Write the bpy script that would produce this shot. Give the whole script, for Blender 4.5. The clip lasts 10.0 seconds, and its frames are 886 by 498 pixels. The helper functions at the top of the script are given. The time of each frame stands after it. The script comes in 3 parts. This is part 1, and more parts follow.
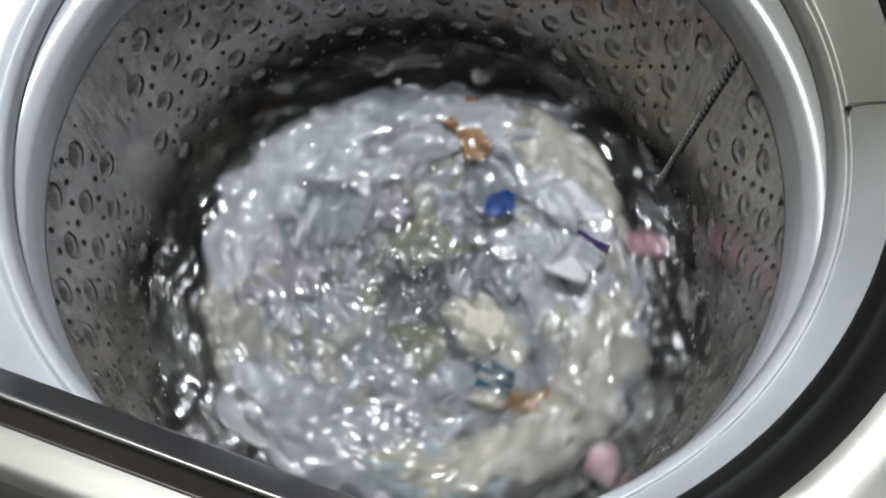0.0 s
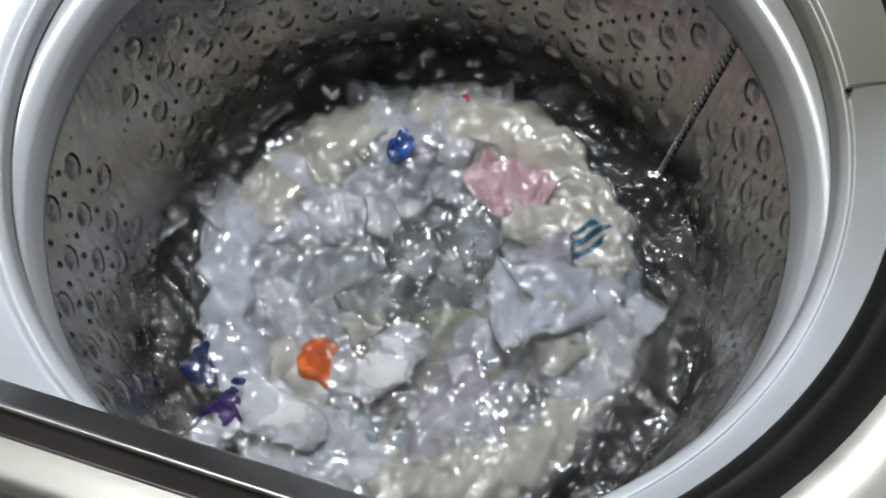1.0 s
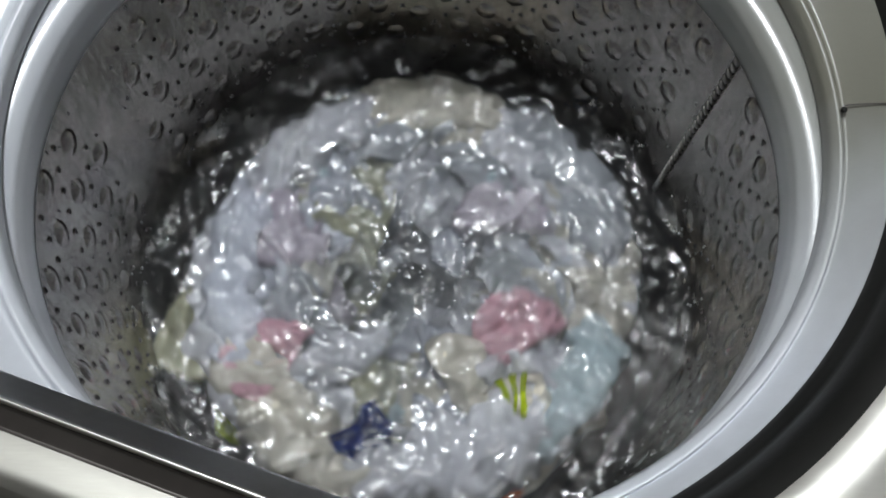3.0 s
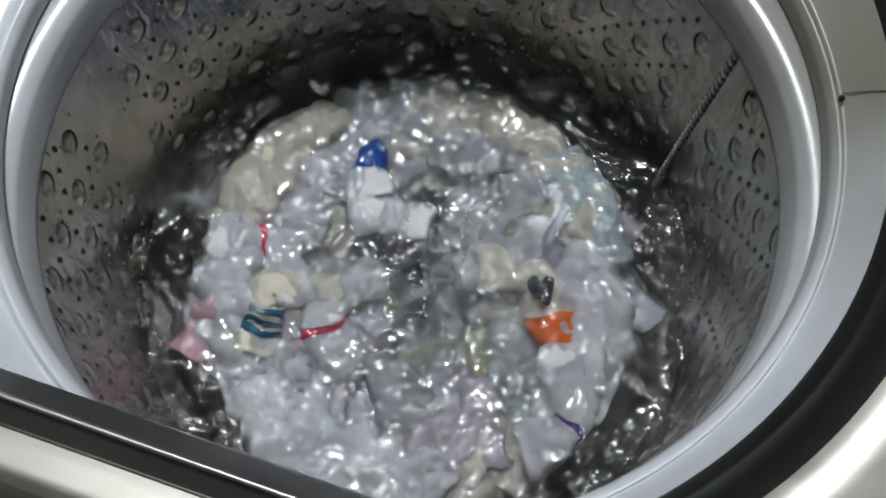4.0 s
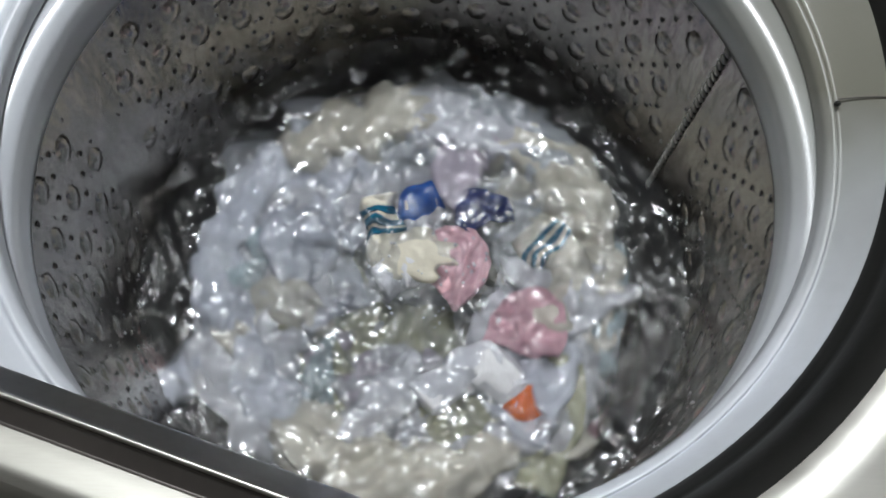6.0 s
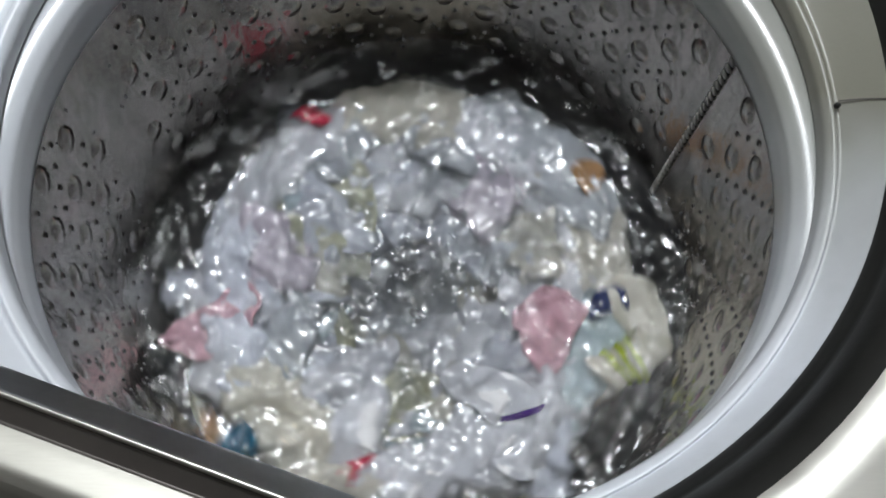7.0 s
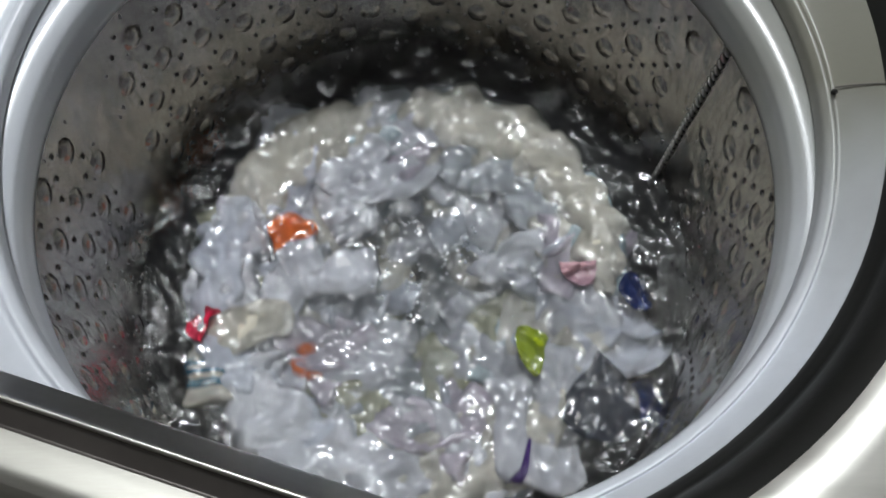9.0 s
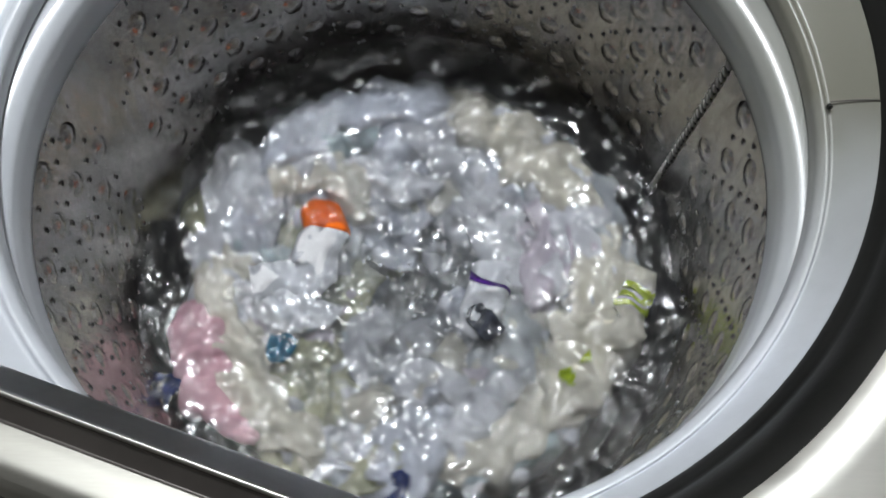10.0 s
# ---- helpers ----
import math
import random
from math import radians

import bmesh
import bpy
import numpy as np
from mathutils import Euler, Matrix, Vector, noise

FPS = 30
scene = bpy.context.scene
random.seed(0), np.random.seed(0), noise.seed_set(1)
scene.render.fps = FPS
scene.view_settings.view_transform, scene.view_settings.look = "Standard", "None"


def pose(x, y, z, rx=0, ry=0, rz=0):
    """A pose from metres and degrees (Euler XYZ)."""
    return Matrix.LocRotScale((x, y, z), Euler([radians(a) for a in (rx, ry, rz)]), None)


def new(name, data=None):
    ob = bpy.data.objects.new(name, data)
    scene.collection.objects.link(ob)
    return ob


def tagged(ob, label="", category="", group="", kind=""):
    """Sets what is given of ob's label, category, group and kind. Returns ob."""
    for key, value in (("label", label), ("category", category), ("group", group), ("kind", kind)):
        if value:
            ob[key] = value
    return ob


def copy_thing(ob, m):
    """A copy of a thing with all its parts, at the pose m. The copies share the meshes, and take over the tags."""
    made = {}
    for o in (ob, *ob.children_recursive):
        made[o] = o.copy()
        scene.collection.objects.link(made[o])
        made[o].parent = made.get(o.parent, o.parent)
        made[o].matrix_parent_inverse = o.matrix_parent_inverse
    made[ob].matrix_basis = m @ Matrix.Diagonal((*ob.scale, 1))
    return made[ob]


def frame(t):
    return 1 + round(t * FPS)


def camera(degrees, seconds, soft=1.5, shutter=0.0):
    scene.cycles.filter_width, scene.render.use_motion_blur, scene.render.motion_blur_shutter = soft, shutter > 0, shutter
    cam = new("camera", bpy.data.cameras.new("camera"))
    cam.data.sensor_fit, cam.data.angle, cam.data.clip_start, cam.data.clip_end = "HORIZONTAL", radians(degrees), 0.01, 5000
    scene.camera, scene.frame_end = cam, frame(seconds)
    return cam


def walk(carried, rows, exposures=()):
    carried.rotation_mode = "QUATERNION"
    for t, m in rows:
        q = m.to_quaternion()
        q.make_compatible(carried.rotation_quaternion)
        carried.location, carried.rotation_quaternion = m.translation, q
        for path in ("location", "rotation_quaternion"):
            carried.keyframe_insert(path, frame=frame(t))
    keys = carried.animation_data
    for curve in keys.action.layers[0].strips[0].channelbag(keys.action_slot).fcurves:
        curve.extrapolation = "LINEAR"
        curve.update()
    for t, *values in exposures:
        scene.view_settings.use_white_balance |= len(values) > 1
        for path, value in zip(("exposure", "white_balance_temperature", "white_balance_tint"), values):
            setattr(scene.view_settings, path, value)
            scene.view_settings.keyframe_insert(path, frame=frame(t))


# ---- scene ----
cam = camera(60.0, 10.0, soft=1.8, shutter=0.55)

# seconds, x, y, z, pitch, yaw, roll of the hand-held camera, and the rocking of the drum in degrees
HELD = (
    (0.0, 0.0187, -0.1916, 0.3830, -69.83, 1.06, 0.03, 2.46),
    (0.5, 0.0157, -0.1934, 0.3834, -69.62, 0.93, -0.58, 2.66),
    (1.0, 0.0133, -0.1948, 0.3784, -69.33, -0.10, -1.07, 2.39),
    (1.5, 0.0179, -0.1903, 0.3827, -69.91, 0.44, -0.13, 0.21),
    (2.0, 0.0188, -0.1904, 0.3805, -69.79, 0.29, 0.76, 0.57),
    (2.5, 0.0210, -0.1872, 0.3816, -70.31, 0.36, 1.54, 1.27),
    (4.0, 0.0164, -0.1935, 0.3807, -69.92, -0.85, 1.21, 0.82),
    (4.5, 0.0181, -0.1920, 0.3829, -70.15, -0.67, 1.59, 0.40),
    (5.0, 0.0220, -0.1902, 0.3821, -70.12, 0.30, 1.63, 0.42),
    (5.5, 0.0207, -0.1950, 0.3801, -69.65, -0.47, 1.54, 2.61),
    (7.0, 0.0223, -0.1955, 0.3793, -69.48, -0.06, 1.42, 0.79),
    (7.5, 0.0230, -0.1921, 0.3844, -70.36, -0.00, 1.44, 0.00),
    (8.0, 0.0230, -0.1973, 0.3822, -69.46, 0.03, 0.94, 2.48),
    (8.5, 0.0167, -0.1955, 0.3830, -69.85, -1.14, 1.16, 1.89),
    (9.0, 0.0180, -0.1992, 0.3793, -69.14, -0.86, 0.36, 0.97),
    (9.5, 0.0197, -0.1954, 0.3826, -69.66, -0.79, 1.31, 0.64),
    (10.0, 0.0232, -0.1935, 0.3853, -70.06, -0.37, 1.65, 0.06),
)
walk(cam, [(t, pose(x, y, z, 90 + pitch, 0, yaw) @ pose(0, 0, 0, 0, 0, roll)) for t, x, y, z, pitch, yaw, roll, _ in HELD],
     [(0.0, 0.0), (1.0, 0.0), (1.5, -0.02), (2.0, 0.06), (2.5, -0.06), (4.0, -0.3), (4.5, -0.13), (5.5, -0.12), (7.0, 0.05), (7.5, 0.05), (8.0, -0.12), (9.5, -0.1), (10.0, 0.05)])

# ---- light ----
FLOOR = -0.86
world = bpy.data.worlds.new("room_air")
scene.world = world
world.use_nodes = True
world.node_tree.nodes["Background"].inputs[0].default_value = (0.8, 0.9, 1.0, 1)
world.node_tree.nodes["Background"].inputs[1].default_value = 0.04


bulb = bpy.data.lights.new("bulb_light", "POINT")
bulb.energy, bulb.shadow_soft_size, bulb.color = 42.0, 0.05, (0.93, 0.975, 1.02)
new("bulb_light", bulb).location = (-0.06, 0.44, 1.27)

# ---- materials ----


def material(name, colour, rough=0.5, metal=0.0, vary=0.12, scale=30.0, bump=0.0, bump_scale=200.0, stretch=(1, 1, 1), spec=0.5, spots=0.0, island=0.0):
    """Principled surface with two scales of colour variation, a rough map and fine relief."""
    m = bpy.data.materials.new(name)
    m.use_nodes = True
    nt = m.node_tree
    bs = nt.nodes["Principled BSDF"]
    co = nt.nodes.new("ShaderNodeTexCoord")
    mp = nt.nodes.new("ShaderNodeMapping")
    mp.inputs["Scale"].default_value = stretch
    nt.links.new(co.outputs["Object"], mp.inputs[0])

    def noise_tex(sc, detail):
        n = nt.nodes.new("ShaderNodeTexNoise")
        n.inputs["Scale"].default_value, n.inputs["Detail"].default_value = sc, detail
        nt.links.new(mp.outputs[0], n.inputs["Vector"])
        return n

    big, fine = noise_tex(scale, 4), noise_tex(scale * 9, 3)
    mix = nt.nodes.new("ShaderNodeMath")
    mix.operation = "MULTIPLY_ADD"
    mix.inputs[1].default_value = 0.4
    nt.links.new(fine.outputs["Fac"], mix.inputs[0])
    nt.links.new(big.outputs["Fac"], mix.inputs[2])
    ramp = nt.nodes.new("ShaderNodeMapRange")
    ramp.inputs["From Min"].default_value, ramp.inputs["From Max"].default_value = 0.4, 1.0
    ramp.inputs["To Min"].default_value, ramp.inputs["To Max"].default_value = 1 - vary, 1 + vary
    nt.links.new(mix.outputs[0], ramp.inputs["Value"])
    hsv = nt.nodes.new("ShaderNodeHueSaturation")
    hsv.inputs["Color"].default_value = (*colour, 1)
    value = ramp.outputs[0]
    if island:
        info = nt.nodes.new("ShaderNodeObjectInfo")
        rnd = nt.nodes.new("ShaderNodeMapRange")
        rnd.inputs["To Min"].default_value, rnd.inputs["To Max"].default_value = 1 - island, 1 + island
        nt.links.new(info.outputs["Random"], rnd.inputs["Value"])
        mul = nt.nodes.new("ShaderNodeMath")
        mul.operation = "MULTIPLY"
        nt.links.new(value, mul.inputs[0])
        nt.links.new(rnd.outputs[0], mul.inputs[1])
        value = mul.outputs[0]
    nt.links.new(value, hsv.inputs["Value"])
    nt.links.new(hsv.outputs[0], bs.inputs["Base Color"])
    rr = nt.nodes.new("ShaderNodeMapRange")
    rr.inputs["To Min"].default_value, rr.inputs["To Max"].default_value = max(0.03, rough * 0.75), min(1, rough * 1.25)
    nt.links.new(big.outputs["Fac"], rr.inputs["Value"])
    nt.links.new(rr.outputs[0], bs.inputs["Roughness"])
    bs.inputs["Metallic"].default_value = metal
    bs.inputs["Specular IOR Level"].default_value = spec
    if bump:
        b = nt.nodes.new("ShaderNodeBump")
        b.inputs["Strength"].default_value, b.inputs["Distance"].default_value = 1.0, bump
        nt.links.new(noise_tex(bump_scale, 3).outputs["Fac"], b.inputs["Height"])
        nt.links.new(b.outputs[0], bs.inputs["Normal"])
    return m


STEEL = material("stainless_steel", (0.36, 0.332, 0.305), 0.22, 1.0, 0.3, 22, 0.0016, 60, (1, 1, 0.4))
DIMPLE = material("pressed_steel", (0.5, 0.48, 0.46), 0.2, 1.0, 0.2, 60, 0.0004, 150)
TAB = material("bright_steel", (0.58, 0.57, 0.55), 0.3, 1.0, 0.1, 60)
HOLE = material("punched_hole", (0.012, 0.012, 0.012), 0.7, 0.0, 0.2, 90)
RING = material("grey_plastic", (0.52, 0.542, 0.575), 0.17, 0.0, 0.05, 12, 0.00005, 400, spec=0.8)
COVER = material("shaded_plastic", (0.58, 0.605, 0.645), 0.21, 0.0, 0.08, 14, 0.0001, 300, spec=0.8)


def side_shade(m, dim_tint):
    """Mix a darker, yellower colour into a plastic as painted shade, stronger towards the back and one side, with a
    ragged border.
    """
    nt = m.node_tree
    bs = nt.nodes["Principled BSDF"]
    base_tint = bs.inputs["Base Color"].links[0].from_socket
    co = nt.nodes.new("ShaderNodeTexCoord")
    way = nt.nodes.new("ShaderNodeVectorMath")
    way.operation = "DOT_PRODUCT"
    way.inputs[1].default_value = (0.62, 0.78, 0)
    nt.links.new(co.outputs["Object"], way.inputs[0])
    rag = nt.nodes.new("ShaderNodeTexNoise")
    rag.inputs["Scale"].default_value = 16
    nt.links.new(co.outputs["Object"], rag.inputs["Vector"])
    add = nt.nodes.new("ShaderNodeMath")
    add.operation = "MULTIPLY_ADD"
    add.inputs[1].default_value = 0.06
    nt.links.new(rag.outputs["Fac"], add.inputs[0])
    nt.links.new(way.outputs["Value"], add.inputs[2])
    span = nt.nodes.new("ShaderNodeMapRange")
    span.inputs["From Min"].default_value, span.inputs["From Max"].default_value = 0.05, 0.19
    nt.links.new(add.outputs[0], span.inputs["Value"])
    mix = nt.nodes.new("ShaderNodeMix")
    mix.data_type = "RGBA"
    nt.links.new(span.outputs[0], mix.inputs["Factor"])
    nt.links.new(base_tint, mix.inputs[6])
    mix.inputs[7].default_value = (*dim_tint, 1)
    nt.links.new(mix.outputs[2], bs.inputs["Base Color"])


# shade of the dimmer back right side, put into the colour with some yellowing
side_shade(COVER, (0.18, 0.176, 0.143))
side_shade(RING, (0.25, 0.252, 0.232))
BLACK = material("black_plastic", (0.009, 0.009, 0.008), 0.45, 0.0, 0.3, 18, 0.0001, 300)
SATIN = material("satin_metal", (0.76, 0.745, 0.69), 0.37, 1.0, 0.06, 16, 0.00004, 500, (1, 8, 1))
MIRROR = material("polished_metal", (0.6, 0.6, 0.62), 0.3, 1.0, 0.12, 30, 0.0001, 160)
RAIL = material("rail_metal", (0.36, 0.35, 0.315), 0.5, 1.0, 0.1, 16, 0.00004, 500, (1, 8, 1))
DARKMETAL = material("dark_trim", (0.07, 0.062, 0.056), 0.35, 0.6, 0.2, 20)
CABINET = material("cabinet_paint", (0.5, 0.5, 0.48), 0.35, 0.2, 0.05, 6)
WALL = material("wall_paint", (0.18, 0.165, 0.15), 0.8, 0.0, 0.08, 3, 0.001, 40)
CEIL = material("ceiling_paint", (0.84, 0.84, 0.82), 0.9, 0.0, 0.05, 3, 0.001, 40)
TILE = material("floor_tile", (0.3, 0.28, 0.25), 0.4, 0.0, 0.2, 5)


def cloth_material(name, colour, vary=0.1, island=0.06):
    m = material(name, colour, 0.75, 0.0, vary, 26, 0.0009, 170, spec=0.12, island=island)
    bs = m.node_tree.nodes["Principled BSDF"]  # a film of water over the weave
    bs.inputs["Coat Weight"].default_value, bs.inputs["Coat Roughness"].default_value, bs.inputs["Coat IOR"].default_value = 0.1, 0.12, 1.33
    m.node_tree.links.new(bs.inputs["Normal"].links[0].from_socket, bs.inputs["Coat Normal"])
    return m


WHITES = [cloth_material("wet_white_cotton", (0.7, 0.7, 0.715)), cloth_material("wet_cream_cotton", (0.68, 0.64, 0.53)),
          cloth_material("wet_grey_cotton", (0.5, 0.52, 0.53)), cloth_material("wet_bluish_cotton", (0.66, 0.68, 0.73)),
          cloth_material("wet_olive_cotton", (0.5, 0.49, 0.33)), cloth_material("wet_aqua_cotton", (0.52, 0.62, 0.63)), cloth_material("wet_mauve_cotton", (0.62, 0.55, 0.6))]
SHADES = ("white", "cream", "greyish", "bluish white", "pale olive", "pale aqua", "pale mauve")
DYES = {"orange": (0.9, 0.17, 0.01), "tan": (0.5, 0.28, 0.12), "navy": (0.003, 0.022, 0.14), "charcoal": (0.04, 0.045, 0.06), "purple": (0.07, 0.015, 0.2),
        "pink": (0.74, 0.46, 0.5), "green": (0.4, 0.5, 0.02), "teal": (0.01, 0.13, 0.22), "red": (0.8, 0.03, 0.09), "blue": (0.01, 0.1, 0.4)}
DYED = {k: cloth_material("wet_%s_cotton" % k, c, 0.2) for k, c in DYES.items()}


def water_material():
    """Soapy water: a clear sheet with a mirror gloss by Fresnel and a little milkiness."""
    m = bpy.data.materials.new("soapy_water")
    m.use_nodes = True
    nt = m.node_tree
    nt.nodes.clear()
    out = nt.nodes.new("ShaderNodeOutputMaterial")
    straight = nt.nodes.new("ShaderNodeBsdfTransparent")
    straight.inputs[0].default_value = (0.81, 0.825, 0.85, 1)
    bent = nt.nodes.new("ShaderNodeBsdfRefraction")
    bent.inputs["Color"].default_value = (0.81, 0.825, 0.85, 1)
    bent.inputs["Roughness"].default_value, bent.inputs["IOR"].default_value = 0.02, 1.25
    clear = nt.nodes.new("ShaderNodeMixShader")
    clear.inputs[0].default_value = 0.3
    nt.links.new(straight.outputs[0], clear.inputs[1])
    nt.links.new(bent.outputs[0], clear.inputs[2])
    milk = nt.nodes.new("ShaderNodeBsdfDiffuse")
    milk.inputs[0].default_value = (0.5, 0.52, 0.55, 1)
    body = nt.nodes.new("ShaderNodeMixShader")
    body.inputs[0].default_value = 0.03
    gloss = nt.nodes.new("ShaderNodeBsdfGlossy")
    gloss.inputs["Roughness"].default_value = 0.075
    fres = nt.nodes.new("ShaderNodeFresnel")
    fres.inputs[0].default_value = 1.6
    co = nt.nodes.new("ShaderNodeTexCoord")
    n = nt.nodes.new("ShaderNodeTexNoise")
    n.inputs["Scale"].default_value, n.inputs["Detail"].default_value, n.inputs["Distortion"].default_value = 125, 1.5, 2.2
    nt.links.new(co.outputs["Object"], n.inputs["Vector"])
    b = nt.nodes.new("ShaderNodeBump")
    b.inputs["Distance"].default_value = 0.0014
    calm = nt.nodes.new("ShaderNodeTexNoise")  # choppy and calm patches
    calm.inputs["Scale"].default_value, calm.inputs["Detail"].default_value = 17, 2
    nt.links.new(co.outputs["Object"], calm.inputs["Vector"])
    chop = nt.nodes.new("ShaderNodeMapRange")
    chop.inputs["From Min"].default_value, chop.inputs["From Max"].default_value = 0.42, 0.6
    chop.inputs["To Min"].default_value, chop.inputs["To Max"].default_value = 0.16, 1.0
    nt.links.new(calm.outputs["Fac"], chop.inputs["Value"])
    nt.links.new(chop.outputs[0], b.inputs["Strength"])
    nt.links.new(n.outputs["Fac"], b.inputs["Height"])
    nt.links.new(b.outputs[0], gloss.inputs["Normal"])
    nt.links.new(b.outputs[0], fres.inputs["Normal"])
    top = nt.nodes.new("ShaderNodeMixShader")
    nt.links.new(clear.outputs[0], body.inputs[1])
    nt.links.new(milk.outputs[0], body.inputs[2])
    nt.links.new(fres.outputs[0], top.inputs[0])
    nt.links.new(body.outputs[0], top.inputs[1])
    nt.links.new(gloss.outputs[0], top.inputs[2])
    nt.links.new(top.outputs[0], out.inputs[0])
    return m


WATER = water_material()


def murk_material():
    """Suds hanging in the water: thin clouds, thick in the whirl and gone at the wall."""
    m = bpy.data.materials.new("suds_cloud")
    m.use_nodes = True
    nt = m.node_tree
    nt.nodes.clear()
    out = nt.nodes.new("ShaderNodeOutputMaterial")
    clear = nt.nodes.new("ShaderNodeBsdfTransparent")
    cloud = nt.nodes.new("ShaderNodeBsdfDiffuse")
    cloud.inputs[0].default_value = (0.42, 0.43, 0.44, 1)
    mix = nt.nodes.new("ShaderNodeMixShader")
    co = nt.nodes.new("ShaderNodeTexCoord")
    n = nt.nodes.new("ShaderNodeTexNoise")
    n.inputs["Scale"].default_value, n.inputs["Detail"].default_value, n.inputs["Distortion"].default_value = 26, 4, 1.5
    nt.links.new(co.outputs["Object"], n.inputs["Vector"])
    span = nt.nodes.new("ShaderNodeMapRange")
    span.inputs["From Min"].default_value, span.inputs["From Max"].default_value = 0.38, 0.7
    span.inputs["To Min"].default_value, span.inputs["To Max"].default_value = 0.015, 0.19
    nt.links.new(n.outputs["Fac"], span.inputs["Value"])
    far = nt.nodes.new("ShaderNodeVectorMath")
    far.operation = "LENGTH"
    nt.links.new(co.outputs["Object"], far.inputs[0])
    edge = nt.nodes.new("ShaderNodeMapRange")
    edge.inputs["From Min"].default_value, edge.inputs["From Max"].default_value = 0.185, 0.11
    nt.links.new(far.outputs["Value"], edge.inputs["Value"])
    mul = nt.nodes.new("ShaderNodeMath")
    mul.operation = "MULTIPLY"
    nt.links.new(span.outputs[0], mul.inputs[0])
    nt.links.new(edge.outputs[0], mul.inputs[1])
    nt.links.new(mul.outputs[0], mix.inputs[0])
    nt.links.new(clear.outputs[0], mix.inputs[1])
    nt.links.new(cloud.outputs[0], mix.inputs[2])
    nt.links.new(mix.outputs[0], out.inputs[0])
    return m


MURK = murk_material()
FOAM = material("soap_foam", (0.6, 0.62, 0.65), 0.15, 0.0, 0.1, 90, spec=0.8)
DROPS = material("water_drops", (0.35, 0.36, 0.37), 0.06, 0.6, 0.2, 80, spec=0.8)


# ---- mesh helpers ----


def mesh_object(name, bm, mat, smooth=True):
    me = bpy.data.meshes.new(name)
    bm.normal_update()
    bm.to_mesh(me)
    bm.free()
    me.materials.append(mat)
    if smooth:
        me.polygons.foreach_set("use_smooth", [True] * len(me.polygons))
    return new(name, me)


def part(name, bm, mat, parent, label="", smooth=True):
    ob = mesh_object(name, bm, mat, smooth)
    ob.parent = parent
    return tagged(ob, label)


def empty(name, m=None):
    ob = new(name)
    ob.empty_display_size = 0.05
    if m is not None:
        ob.matrix_basis = m
    return ob


def grid_mesh(rows, close_u=False):
    """A bmesh from rows of points, joined by quads; close_u joins each row's ends."""
    bm = bmesh.new()
    vs = [[bm.verts.new(p) for p in row] for row in rows]
    for a, b in zip(vs, vs[1:]):
        n = len(a)
        for i in range(n if close_u else n - 1):
            j = (i + 1) % n
            bm.faces.new((a[i], a[j], b[j], b[i]))
    return bm


def revolve(profile, centre=(0, 0), steps=144):
    """A surface turned about an upright axis from (radius, height) pairs."""
    return grid_mesh([[(centre[0] + r * math.cos(2 * math.pi * i / steps), centre[1] + r * math.sin(2 * math.pi * i / steps), z)
                       for i in range(steps)] for r, z in profile], True)


def fillet(a, b, c, radius, n=6):
    """Points that round the corner b between a and c in a profile."""
    a, b, c = Vector(a), Vector(b), Vector(c)
    p, q = b + (a - b).normalized() * radius, b + (c - b).normalized() * radius
    return [tuple((1 - s) ** 2 * p + 2 * s * (1 - s) * b + s * s * q) for s in (k / n for k in range(n + 1))]


def rounded(points, radius, n=5):
    out = [points[0]]
    for a, b, c in zip(points, points[1:], points[2:]):
        out += fillet(a, b, c, min(radius, (Vector(a) - Vector(b)).length * 0.45, (Vector(c) - Vector(b)).length * 0.45), n)
    return out + [points[-1]]


def box(sx, sy, sz, bevel=0.0, m=Matrix()):
    bm = bmesh.new()
    bmesh.ops.create_cube(bm, size=1, matrix=m @ Matrix.Diagonal((sx, sy, sz, 1)))
    if bevel:
        bmesh.ops.bevel(bm, geom=bm.edges[:], offset=bevel, segments=2, affect="EDGES")
    return bm


# ---- the room ----
def room():
    half, top = 1.7, 1.5
    tagged(mesh_object("floor", box(2 * half, 2 * half, 0.1, m=pose(0, 0, FLOOR - 0.05)), TILE, False), "plain dark tiled laundry floor under the machine", "floor", kind="structure")
    tagged(mesh_object("ceiling", box(2 * half, 2 * half, 0.1, m=pose(0, 0, top + 0.05)), CEIL, False), "plain white painted ceiling with one lamp", "ceiling", kind="structure")
    for name, x, y, sx, sy in (("wall_north", 0, half + 0.05, 2 * half + 0.2, 0.1), ("wall_south", 0, -half - 0.05, 2 * half + 0.2, 0.1),
                               ("wall_east", half + 0.05, 0, 0.1, 2 * half), ("wall_west", -half - 0.05, 0, 0.1, 2 * half)):
        tagged(mesh_object(name, box(sx, sy, top - FLOOR, m=pose(x, y, (top + FLOOR) / 2)), WALL, False), "plain painted laundry room wall", "wall", kind="structure")
    base = tagged(empty("ceiling_lamp", pose(-0.06, 0.44, 1.5)), "bare white bulb holder on the ceiling above", "lamp")
    part("housing", revolve([(0.001, 0), (0.05, 0), (0.05, -0.012), (0.022, -0.03), (0.02, -0.07), (0.001, -0.07)], steps=48), CEIL, base)


room()

# ---- the washing machine ----
LIP, SHELL, LEVEL = 0.2025, 0.2115, -0.1915
TURN = -18.0
COVER_C = (0.003, 0.019)
DECK_C = (-0.0055, 0.040)

machine = tagged(empty("washing_machine", pose(0, 0, 0)), "open top-loading washing machine with steel drum, mid wash", "washing machine")


